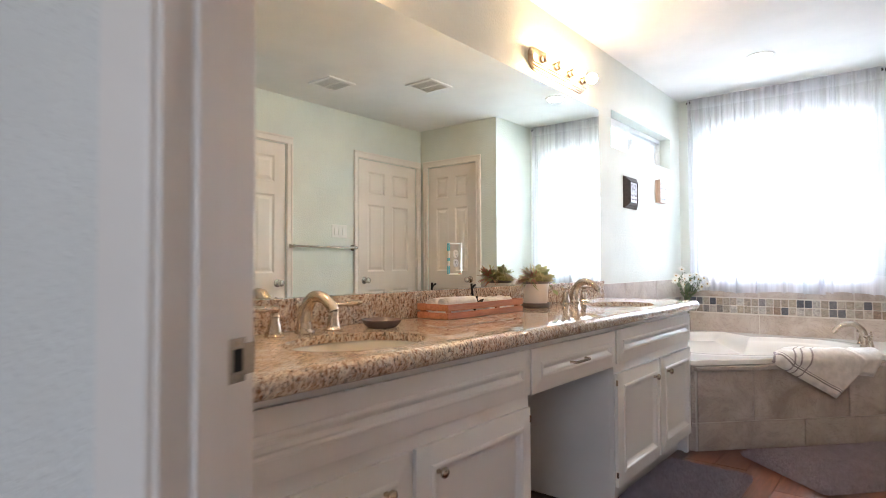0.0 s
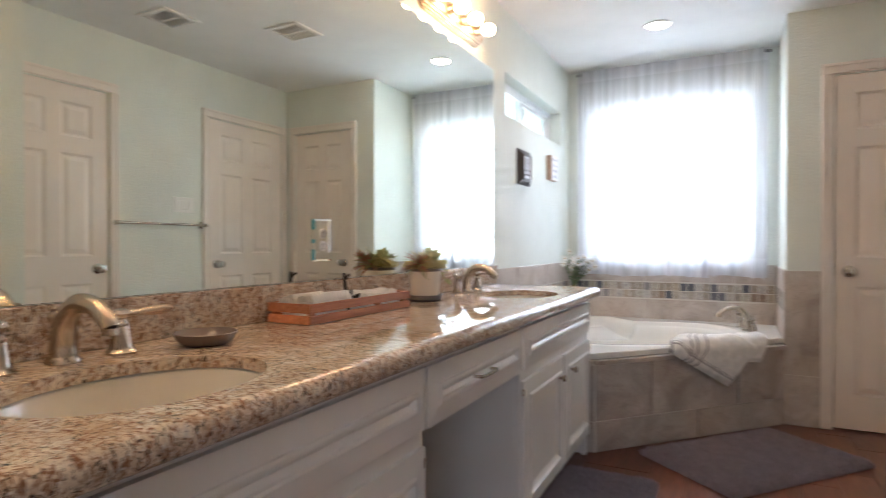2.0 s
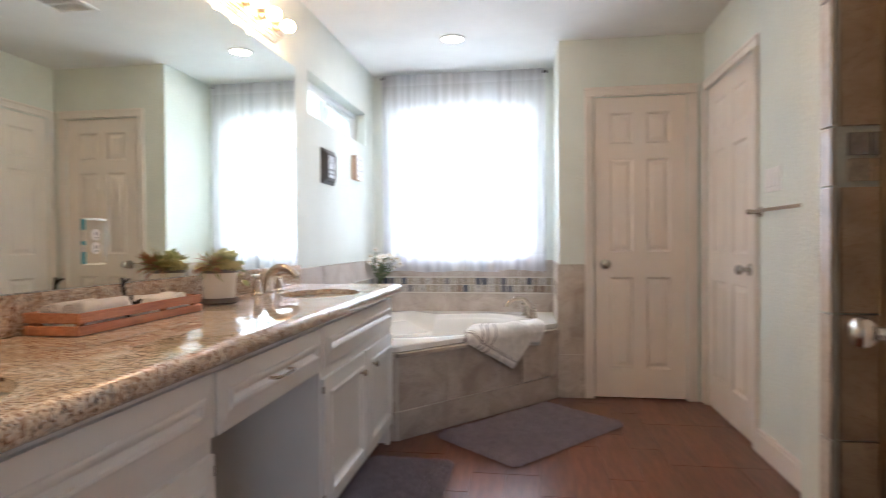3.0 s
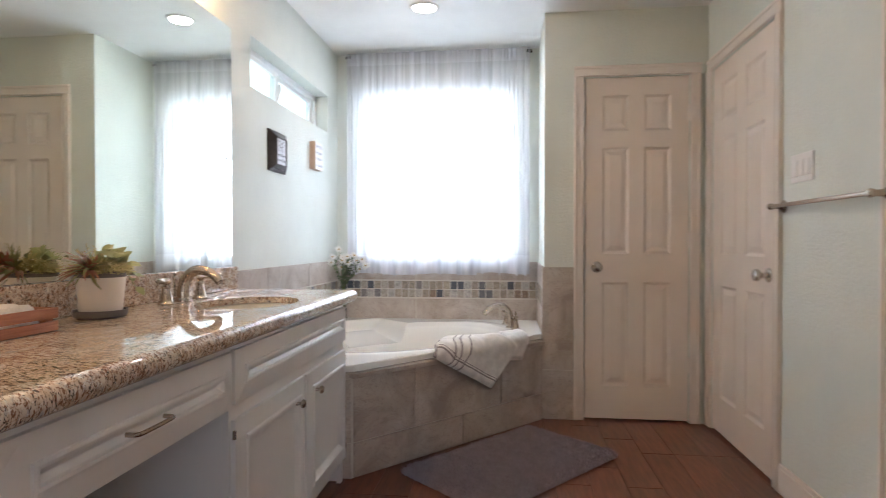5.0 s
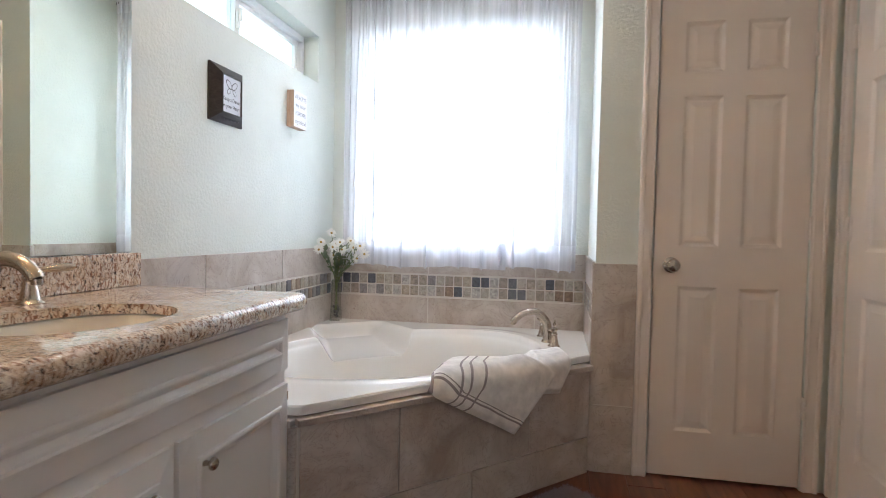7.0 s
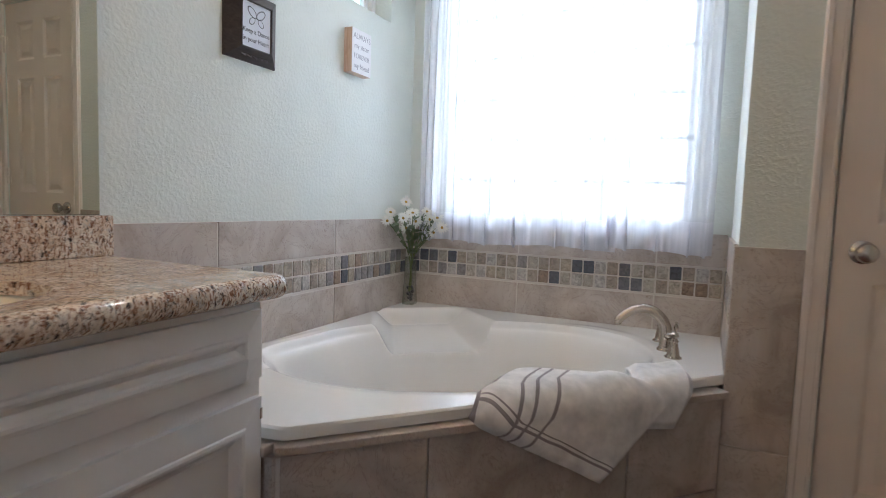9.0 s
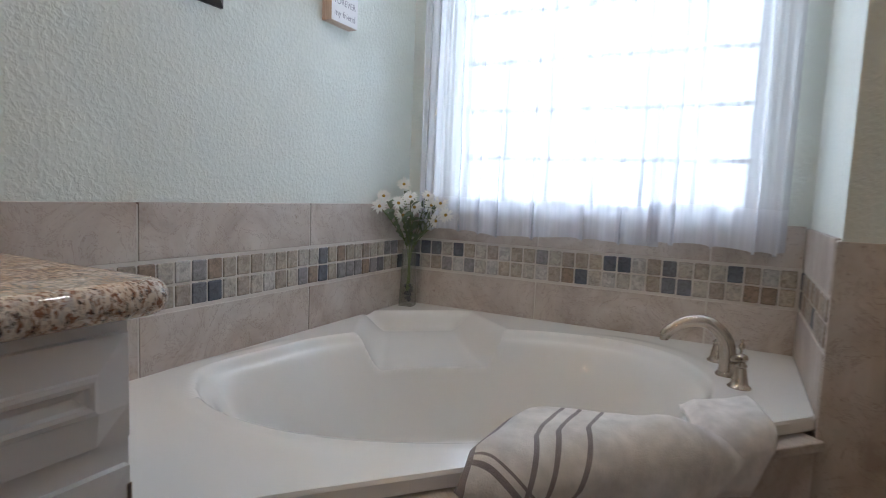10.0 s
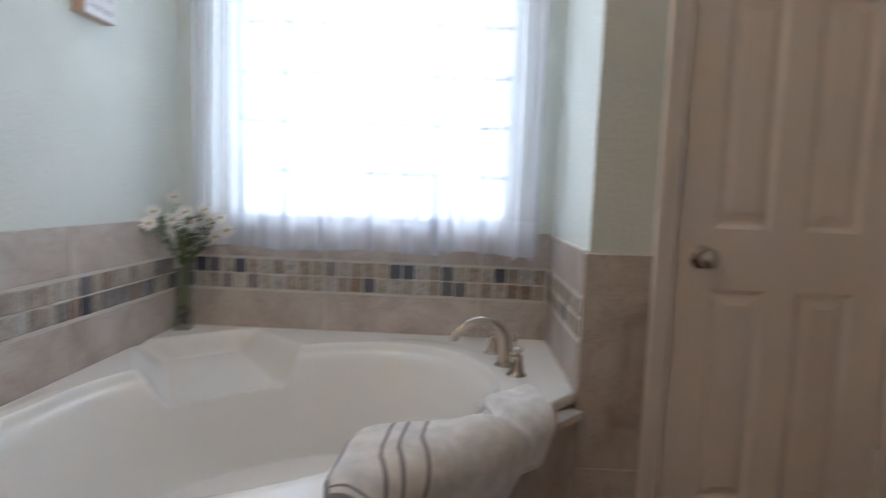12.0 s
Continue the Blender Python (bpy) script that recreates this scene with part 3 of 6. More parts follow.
six_panel_door("door_1", D1[1] - D1[0] - 0.008, 2.03, (D1[0] + 0.004, YD + 0.004, 0.012), 0, "start", "narrow white six-panel closet door, closed")
casing("door_frame_1", D1[1] - D1[0], DH, pose(D1[0], YD, 0), "white stepped trim around the closet door")
six_panel_door("door_2", D2[1] - D2[0] - 0.008, 2.03, (XE + 0.004, D2[1] - 0.004, 0.012), -90, "end", "white six-panel door beside the towel bar, closed")
casing("door_frame_2", D2[1] - D2[0], DH, pose(XE, D2[1], 0, 0, 0, -90), "white stepped trim around the door in the corner")
six_panel_door("door_3", D3[1] - D3[0] - 0.008, 2.03, (XE + 0.004, D3[1] - 0.004, 0.012), -90, "start", "white six-panel door beside the shower, closed", hinges=False)
casing("door_frame_3", D3[1] - D3[0], DH, pose(XE, D3[1], 0, 0, 0, -90), "white stepped trim around the door by the shower")
# the entry door stands open against the shower
LEAF_W = 0.84
six_panel_door("door_4", LEAF_W, 2.03, (0.335, 0.568, 0.012), 72.3, "end", "white six-panel entry door, standing open", both_knobs=True, hinges=False)

# entry jamb with its strike plate
e = thing("door_frame_4", (-0.498, 0.282, 0), "white painted jamb and trim of the open entry doorway", "door frame", kind="structure")
for x0, x1 in ((-0.02, 0.0), (ENTRY_W, ENTRY_W + 0.02)):
    part("jamb", moved(one_box(x0, x1, -ENTRY_T, 0, 0, DH, 0.002), ENTRY), M_TRIM, e)
    s = 0.0 if x0 < 0 else ENTRY_W - 0.011
    part("door_stop", moved(one_box(s, s + 0.011, -ENTRY_T + 0.045, -0.070, 0, DH, 0.002), ENTRY), M_TRIM, e)
part("jamb", moved(one_box(-0.02, ENTRY_W + 0.02, -ENTRY_T, 0, DH, DH + 0.02), ENTRY), M_TRIM, e)
for y0, y1 in ((-ENTRY_T - 0.008, -ENTRY_T + 0.012), (-0.012, 0.006)):
    for x0, x1 in ((-0.085, -0.008), (ENTRY_W + 0.008, ENTRY_W + 0.085)):
        part("side_board", moved(one_box(x0, x1, y0, y1, 0, DH + 0.005, 0.004), ENTRY), M_TRIM, e)
    part("head_board", moved(one_box(-0.085, ENTRY_W + 0.085, y0, y1, DH + 0.006, DH + 0.085, 0.004), ENTRY), M_TRIM, e)
b = bmesh.new()
box(b, 0.0, 0.0018, -0.050, -0.020, 0.907, 0.964, 0.0006)
box(b, 0.0, 0.0018, -0.0201, -0.001, 0.915, 0.956, 0.0006)
strike = part("strike_plate", moved(b, ENTRY), M_CHROME, e, "satin metal strike plate")
# no hole is cut: a black patch on the plate paints its shade
part("latch_hole_shade", moved(one_box(0.0012, 0.0022, -0.043, -0.026, 0.921, 0.950), ENTRY), M_DARK, strike)
for z in (0.914, 0.957):
    part("screw", moved(lathe([(0.0, 0), (0.0042, 0), (0.003, 0.0012), (0, 0.0012)], m=pose(0.0018, -0.0345, z, 0, 90, 0), n=10), ENTRY), M_BRONZE, strike)

# baseboards
bm = bmesh.new()
for y0, y1 in ((D3[1] + 0.063, D2[0] - 0.063),):
    box(bm, XE - 0.014, XE, y0, y1, 0, 0.105, 0.002)
    box(bm, XE - 0.010, XE, y0, y1, 0.104, 0.125, 0.003)
setting("baseboard", bm, M_TRIM, "white painted baseboard under the towel bar", "baseboard")

# ---- bath window: glass blocks, tiled sill ----
e = thing("window_1", (-0.63, YN + 0.1, WZ0), "bright bath window of square glass blocks with pale joints", "window", kind="structure")
bm = bmesh.new()
NB, BX, BZ = 6, (WX1 - WX0) / 6, (WZ1 - WZ0) / 6
for i in range(NB + 1):
    h = 0.009 if 0 < i < NB else 0.016
    a, b = max(WX0, WX0 + i * BX - h), min(WX1, WX0 + i * BX + h)
    box(bm, a, b, YN + 0.105, YN + 0.145, WZ0, WZ1)
    a, b = max(WZ0, WZ0 + i * BZ - h), min(WZ1, WZ0 + i * BZ + h)
    box(bm, WX0, WX1, YN + 0.106, YN + 0.144, a, b)
part("joint_grid", bm, M_JOINT, e)
blk = bmesh.new()
box(blk, -BX / 2 + 0.010, BX / 2 - 0.010, -0.03, 0.03, -BZ / 2 + 0.010, BZ / 2 - 0.010, 0.008)
first = link_mesh("glass_block", blk, M_BLOCK)
for i in range(NB):
    for k in range(NB):
        ob = first if i == k == 0 else new("glass_block", first.data)
        ob.visible_shadow = False
        ob.parent = e
        ob.matrix_parent_inverse = base_of(e).inverted()
        ob.location = (WX0 + (i + 0.5) * BX, YN + 0.125, WZ0 + (k + 0.5) * BZ)
part("window_sill", one_box(WX0 - 0.002, WX1 + 0.002, YN - 0.03, YN + 0.104, WZ0 - 0.014, WZ0 + 0.004, 0.003), stone_tile("sill_stone", (0.55, 0.55, 0.58)), e, "grey stone window sill")
part("backdrop", one_box(-8.9, 4, 9.0, 9.05, -2, 9), glow("bright_overcast_distance", (0.95, 0.97, 1.0), 1.5), e).name = "backdrop"
tagged(setting("backdrop_west", one_box(-9.05, -9.0, -6, 60, -2, 30), bpy.data.materials["bright_overcast_distance"], "plain bright overcast sky beside the house", "sky"))
bd = bpy.data.objects["backdrop"]
bd.parent = None
tagged(bd, "plain bright overcast sky outside the window", "sky", kind="structure")

# ---- high window ----
e = thing("window_2", (XW - 0.1, 3.99, HW[2]), "low wide sliding window with a white vinyl frame", "window", kind="structure")
XF = XW - 0.105
y0, y1, z0, z1 = HW
ym = y0 + 0.44 * (y1 - y0)
bm = bmesh.new()
for a, b, c, d in ((y0, y1, z1 - 0.032, z1), (y0, y1, z0, z0 + 0.03)):
    box(bm, XF - 0.03, XF + 0.02, a, b, c, d, 0.004)
for a, b in ((y0, y0 + 0.03), (y1 - 0.03, y1)):
    box(bm, XF - 0.03, XF + 0.02, a, b, z0 + 0.03, z1 - 0.032, 0.004)
part("window_frame", bm, M_VINYL, e)


def sash(a, b, x):
    bm = bmesh.new()
    for p, q, c, d in ((a, b, z1 - 0.058, z1 - 0.033), (a, b, z0 + 0.031, z0 + 0.05)):
        box(bm, x - 0.012, x + 0.012, p, q, c, d, 0.003)
    for p, q in ((a, a + 0.032), (b - 0.032, b)):
        box(bm, x - 0.012, x + 0.012, p, q, z0 + 0.05, z1 - 0.058, 0.003)
    s = part("sash", bm, M_VINYL, e)
    g = part("pane", one_box(x - 0.003, x + 0.003, a + 0.03, b - 0.03, z0 + 0.048, z1 - 0.056), M_GLASS, s)
    g.visible_shadow = False
    return s


s1 = sash(y0 + 0.03, ym + 0.02, XF + 0.008)
sash(ym - 0.012, y1 - 0.03, XF - 0.016)
bm = one_box(XF + 0.02, XF + 0.032, ym - 0.010, ym + 0.012, z0 + 0.07, z0 + 0.15, 0.004)
box(bm, XF + 0.03, XF + 0.044, ym - 0.004, ym + 0.006, z0 + 0.10, z0 + 0.155, 0.003)
part("catch", bm, M_VINYL, s1, "white plastic sash catch")
# the neighbour's eave that shows through it
bm = bmesh.new()
vs = [bm.verts.new(p) for p in ((-2.6, 5.0, 2.25), (-2.6, 9.5, 2.25), (-4.2, 9.5, 3.15), (-4.2, 6.6, 3.15), (-2.6, 5.0, 2.15), (-2.6, 9.5, 2.15), (-4.2, 9.5, 3.05), (-4.2, 6.6, 3.05))]
for f in ((0, 1, 2, 3), (7, 6, 5, 4), (0, 4, 5, 1), (1, 5, 6, 2), (2, 6, 7, 3), (3, 7, 4, 0)):
    bm.faces.new([vs[i] for i in f])
setting("eave", bm, paint("eave_paint", (0.45, 0.52, 0.47), 0.7), "pale green sloping eave outside the high window", "eave")

# ---- curtain on its rod ----
ROD_Y, ROD_Z = 4.812, 2.398
rod = thing("curtain_rod", (-0.62, ROD_Y, ROD_Z), "thin black curtain rod with turned finials", "curtain rod")
part("rod", tube([(-1.20, ROD_Y, ROD_Z), (0.035, ROD_Y, ROD_Z)], 0.008, 12), M_IRON, rod, smooth=50)
FIN = [(0.0, 0), (0.009, 0), (0.009, 0.008), (0.006, 0.012), (0.016, 0.020), (0.020, 0.028), (0.016, 0.037), (0.008, 0.042), (0.013, 0.050), (0.010, 0.058), (0.0, 0.064)]
part("finial", lathe(FIN, (-1.188, ROD_Y, ROD_Z), 14, pose(0, 0, 0, 0, -90, 0)), M_IRON, rod, smooth=60)
part("finial", lathe(FIN, (0.024, ROD_Y, ROD_Z), 14, pose(0, 0, 0, 0, 90, 0)), M_IRON, rod, smooth=60)
for x in (-1.180, -0.581, 0.014):
    b = one_box(x - 0.006, x + 0.006, ROD_Y - 0.012, YN, ROD_Z - 0.012, ROD_Z + 0.004, 0.002)
    box(b, x - 0.010, x + 0.010, YN - 0.006, YN, ROD_Z - 0.04, ROD_Z + 0.03, 0.002)
    box(b, x - 0.006, x + 0.006, ROD_Y - 0.012, ROD_Y - 0.008, ROD_Z - 0.012, ROD_Z + 0.012, 0.001)
    part("bracket", b, M_IRON, rod)


def drape(x0, x1, z0, z1, folds, seed, rows=36, cols=520):
    """A gathered hanging: small pleats at the top, below them soft waves and folds that double back (centre, width)."""
    rng = random.Random(seed)
    bm = bmesh.new()
    ph = [rng.uniform(0, 6.28) for _ in range(8)]
    grid = []
    for i in range(cols + 1):
        u = i / cols
        flat = x0 + (x1 - x0) * u
        col = []
        for k in range(rows + 1):
            t = k / rows
            low = t ** 0.8
            y = 0.0045 * (1 - 0.9 * low) * math.sin(6.28 * (46 * flat + 0.5 * math.sin(6.28 * 3.7 * flat + ph[6]) + 0.3 * math.sin(6.28 * 9 * flat)) + ph[2])
            y += (0.004 + 0.016 * low) * math.sin(6.28 * 4.3 * flat + ph[3] + 0.4 * t) * (0.6 + 0.4 * math.sin(6.28 * 2.1 * flat + ph[4]))
            y += (0.003 + 0.005 * low) * math.sin(6.28 * 11 * flat + ph[5])
            x, drop = flat, 0.0
            for n, (c, w) in enumerate(folds):
                q = (flat - c - 0.012 * math.sin(2.2 * t + n * 1.7) * (1 - t)) / w
                if abs(q) < 3.5:
                    g = q * math.exp(-q * q)
                    x -= 2.0 * w * g * min(1.0, 0.35 + 1.2 * t)
                    y += 0.040 * g * min(1.0, 2.0 * t + 0.1)
                    drop += 0.012 * math.exp(-q * q)
            z = z1 + (z0 - z1) * t - (drop + 0.006 * math.sin(6.28 * 1.9 * flat + ph[7])) * t ** 6
            col.append(bm.verts.new((x, ROD_Y - 0.014 + max(-0.055, min(0.045, y)), z)))
        grid.append(col)
    for a, b in zip(grid, grid[1:]):
        for k in range(rows):
            bm.faces.new((a[k], b[k], b[k + 1], a[k + 1]))
    return bm, grid


def curtain(x0, x1, folds, seed, hem_z, label):
    c = thing("curtain", ((x0 + x1) / 2, ROD_Y, ROD_Z), label, "curtain", "sheer bath curtains")
    bm, grid = drape(x0, x1, hem_z, ROD_Z + 0.022, folds, seed)
    # the doubled hem and the rod pocket are faces of their own
    hem, top = bmesh.new(), bmesh.new()
    for target, rows, off in ((hem, range(33, 36), -0.002), (top, range(0, 2), -0.003)):
        for a, b in zip(grid, grid[1:]):
            for k in rows:
                target.faces.new([target.verts.new(v.co + Vector((0, off, 0))) for v in (a[k], b[k], b[k + 1], a[k + 1])])
        bmesh.ops.remove_doubles(target, verts=target.verts, dist=0.0001)
    part("panel", bm, M_SHEER, c, "sheer white voile", smooth=True)
    part("hem", hem, M_HEM, c, "doubled white hem", smooth=True)
    part("heading", top, M_HEM, c, smooth=True)


curtain(-1.240, -0.300, ((-1.205, 0.020), (-1.165, 0.016), (-1.055, 0.017), (-0.965, 0.013), (-0.890, 0.024), (-0.745, 0.006), (-0.560, 0.018), (-0.430, 0.008)), 3, 0.838, "sheer white voile curtain with gathered folds on a black rod")
curtain(-0.345, 0.072, ((-0.330, 0.010), (-0.262, 0.030), (-0.142, 0.010), (-0.020, 0.014), (0.040, 0.018)), 8, 0.848, "narrower sheer white voile curtain hanging beside the other")


# ---- wall tiles round the bath ----
def tile(parent, x0, x1, y0, y1, z0, z1, bevel=0.0015):
    return part("tile", one_box(x0, x1, y0, y1, z0, z1, bevel), M_TILE, parent)


TOP, M1, M0 = 0.932, 0.790, 0.658
G = 0.0026
XT, YT, XR = XW + 0.017, YN - 0.012, XA - 0.012  # faces of the tiles
part("grout_bed", one_box(XW, XT - 0.003, 3.262, YN, DECK - 0.02, TOP - 0.004), M_GROUT, wall_west)
part("grout_bed", one_box(XT, XR, YT + 0.003, YN, DECK - 0.02, TOP - 0.008), M_GROUT, wall_north)
part("grout_bed", one_box(XR + 0.003, XA, YD + 0.0, YT, 0.0, TOP - 0.016), M_GROUT, wall_alcove)
part("grout_bed", one_box(XA + 0.0005, 0.311, YD - 0.010, YD, 0, TOP - 0.018), M_GROUT, wall_door)
for a, b in ((3.262, 3.620), (3.620, 4.230), (4.230, YT)):
    tile(wall_west, XW, XT, a + G, b - G, M1 + G, TOP)
    tile(wall_west, XW, XT, a + G, b - G, DECK - 0.03, M0 - G)
for a, b in ((XT, -0.745), (-0.745, -0.140), (-0.140, XR)):
    tile(wall_north, a + G, b - G, YT, YN, M1 + G, TOP - 0.006)
    tile(wall_north, a + G, b - G, YT, YN, DECK - 0.03, M0 - G)
for a, b in ((YD, YT - 0.0),):
    tile(wall_alcove, XR, XA, a + 0.012 + G, b - G, M1 + G, TOP - 0.012)
    tile(wall_alcove, XR, XA, a + 0.012 + G, b - G, DECK - 0.03, M0 - G)
for a, b in ((0.0, 0.297), (0.297, TOP - 0.015)):
    tile(wall_door, XR, 0.311, YD - 0.013, YD, a + G, b - G)
    tile(wall_alcove, XR, XA, YD - 0.0005, 4.36, a + G, min(b, DECK - 0.05) - G)

mos = bmesh.new()
box(mos, -0.0229, 0.0229, -0.004, 0.004, -0.0277, 0.0277, 0.004)
mos_mesh = link_mesh("mosaic_tile", mos, M_MOSAIC)
mos_data = mos_mesh.data
bpy.data.objects.remove(mos_mesh)


def mosaic_run(parent, start, step, n, turn, rng):
    for row in (0, 1):
        for i in range(n):
            ob = new("mosaic_tile", mos_data)
            ob.parent = parent
            p = Vector(start) + Vector(step) * (i + 0.5)
            ob.matrix_basis = pose(p.x, p.y, M0 + 0.036 + row * 0.0605, 0, 0, turn) @ pose(0, rng.uniform(-0.0008, 0.0004), rng.uniform(-0.0008, 0.0008), 0, rng.uniform(-1.2, 1.2), 0)


rng = random.Random(11)
mosaic_run(wall_west, (XT - 0.003, 3.262, 0), (0, 0.0507, 0), 31, 90, rng)
mosaic_run(wall_north, (XT + 0.005, YT + 0.003, 0), (0.0511, 0, 0), 28, 0, rng)
mosaic_run(wall_alcove, (XR + 0.003, YD + 0.020, 0), (0, 0.0535, 0), 11, 90, rng)

# ---- bath tub in its tiled surround ----
P0, PD = Vector((-0.80, 3.24)), Vector((0.87, 0.94)).normalized()
PN = Vector((PD.y, -PD.x))  # outwards
surround = thing("tub_surround", (-0.4, 3.7, 0), "low diagonal tub front faced with large beige stone tiles", "tub surround", kind="structure")
bm = bmesh.new()
q = [(-0.835, 3.262), (-0.775, 3.268), *[tuple(P0 + PD * 1.358 - PN * 0.004)], (XR, 4.265), (XR - 0.02, 4.30), (-0.84, 3.40)]
lo, hi = [bm.verts.new((x, y, 0)) for x, y in q], [bm.verts.new((x, y, 0.451)) for x, y in q]
bm.faces.new(lo), bm.faces.new(hi)
for i in range(len(q)):
    bm.faces.new((lo[i], lo[(i + 1) % len(q)], hi[(i + 1) % len(q)], hi[i]))
part("grout_bed", bm, M_GROUT, surround)
AP = Matrix.Translation((P0.x, P0.y, 0)) @ Matrix.Rotation(math.atan2(PD.y, PD.x), 4, "Z")
for z0, z1, cutsx in ((0.0, 0.160, (0.043, 0.712, 1.358)), (0.160, 0.4515, (0.043, 0.393, 1.003, 1.358))):
    for a, b in zip(cutsx, cutsx[1:]):
        part("tile", moved(one_box(a + G, b - G, -0.006, 0.01, z0 + G, z1 - G, 0.0015), AP), M_TILE, surround)
    part("tile", one_box(-0.838, -0.776, 3.256, 3.27, z0 + G, z1 - G, 0.0015), M_TILE, surround)
for a, b in ((0.03, 0.70), (0.70, 1.365)):
    part("cap_tile", moved(one_box(a + G, b - G, -0.022, 0.11, 0.4525, 0.4745, 0.003), AP), M_TILE, surround, "flat beige stone cap tile")
part("cap_tile", one_box(-0.842, -0.785, 3.240, 3.32, 0.4525, 0.4745, 0.003), M_TILE, surround)

OC = Vector((-0.72, 4.17))
EU, EV = Vector((-0.64, 0.768)).normalized(), Vector((0.768, 0.64)).normalized()
DECK_POLY = [Vector(p) for p in ((XT + 0.002, 3.275), (-0.825, 3.275), (-0.765, 3.285), (XR - 0.018, 4.262), (XR - 0.003, 4.285), (XR - 0.003, YT - 0.002), (XT + 0.002, YT - 0.002))]


def ray_poly(d):
    best = 9.0
    for a, b in zip(DECK_POLY, DECK_POLY[1:] + DECK_POLY[:1]):
        s = b - a
        den = d.x * s.y - d.y * s.x
        if abs(den) > 1e-9:
            w = a - OC
            t = (w.x * s.y - w.y * s.x) / den
            k = (w.x * d.y - w.y * d.x) / den
            if t > 0 and -1e-6 <= k <= 1 + 1e-6:
                best = min(best, t)
    return best


def smooth01(x):
    x = max(0.0, min(1.0, x))
    return x * x * (3 - 2 * x)


def tub_height(p):
    """Depth of the basin under the deck: an oval bowl and a seat towards the corner."""
    d = p - OC
    u, v = d.dot(EU), d.dot(EV)
    au = 0.495 if u < 0 else 0.42
    ql = ((abs(u) / au) ** 2.2 + (abs(v) / (0.69 - 0.12 * smooth01(u / 0.25) * smooth01(-v / 0.2))) ** 2.2) ** (1 / 2.2)
    bowl = 0.0
    if ql < 1.0:
        bowl = 0.028 * smooth01((1 - ql) / 0.038) + 0.33 * smooth01((0.975 - ql) / 0.28) + 0.02 * smooth01((0.5 - ql) / 0.5)
    hw = 0.285 - 0.055 * smooth01((u - 0.28) / 0.42)
    side = smooth01((hw - abs(v)) / 0.105)
    back = 0.55 * smooth01((0.725 - u) / 0.05) + 0.45 * smooth01((0.70 - u) / 0.36)
    seat = 0.125 * side * back if u > 0.1 else 0.0
    rim = 0.0025 * math.exp(-((ql - 1.06) / 0.045) ** 2) * smooth01((0.34 - u) / 0.12)
    return max(bowl, seat) - rim * (1 - smooth01(seat * 30))


tub = thing("bath_tub", (OC.x, OC.y, 0.1), "glossy white acrylic corner tub with a moulded seat, empty", "bathtub")
bm = bmesh.new()
NA, NR = 400, 190
rows = []
for i in range(NA):
    a = 2 * math.pi * i / NA
    d = Vector((math.cos(a), math.sin(a)))
    R = ray_poly(d)
    row = []
    for k in range(1, NR + 1):
        p = OC + d * (R * k / NR)
        row.append(bm.verts.new((p.x, p.y, DECK - tub_height(p))))
    edge = OC + d * R
    out = edge + d * 0.006
    for q, z in ((out, DECK - 0.006), (out, DECK - 0.030), (edge - d * 0.012, DECK - 0.036)):
        row.append(bm.verts.new((q.x, q.y, z)))
    rows.append(row)
mid = bm.verts.new((OC.x, OC.y, DECK - tub_height(OC)))
for i in range(NA):
    a, b = rows[i], rows[(i + 1) % NA]
    bm.faces.new((mid, a[0], b[0]))
    for k in range(len(a) - 1):
        bm.faces.new((a[k], a[k + 1], b[k + 1], b[k]))
part("basin", bm, M_ACRYL, tub, smooth=35)
part("drain", lathe([(0.0, 0), (0.034, 0), (0.034, 0.002), (0.028, 0.004), (0.0, 0.005)], (OC.x, OC.y, DECK - tub_height(OC) + 0.001), 20), M_NICKEL, tub, "round brushed metal drain", smooth=40)


# ---- taps ----
def handle_tap(parent, at, turn, z, lever=0.075, name="handle"):
    """A bell-shaped tap base with a ball and a tapering lever."""
    m = pose(at[0], at[1], z, 0, 0, turn) @ Matrix.Diagonal((1.08, 1.08, 0.87, 1))
    b = lathe([(0.0, 0), (0.027, 0), (0.027, 0.004), (0.022, 0.009), (0.0195, 0.013), (0.0175, 0.03), (0.014, 0.05), (0.0125, 0.062), (0.0145, 0.065), (0.0145, 0.069), (0.0105, 0.074), (0.0095, 0.078), (0.0135, 0.084), (0.0155, 0.091), (0.0125, 0.099), (0.006, 0.103), (0.0, 0.104)], n=22)
    h = part(name, moved(b, m), M_NICKEL, parent, smooth=35)
    lv = tube([(0.01, 0, 0.091), (0.03, 0, 0.092), (0.05, 0, 0.094), (lever, 0, 0.097), (lever + 0.012, 0, 0.098)], [0.0075, 0.0092, 0.0125, 0.0125, 0.006], 12, flat=0.9)
    part("lever", moved(lv, m), M_NICKEL, h, smooth=60)


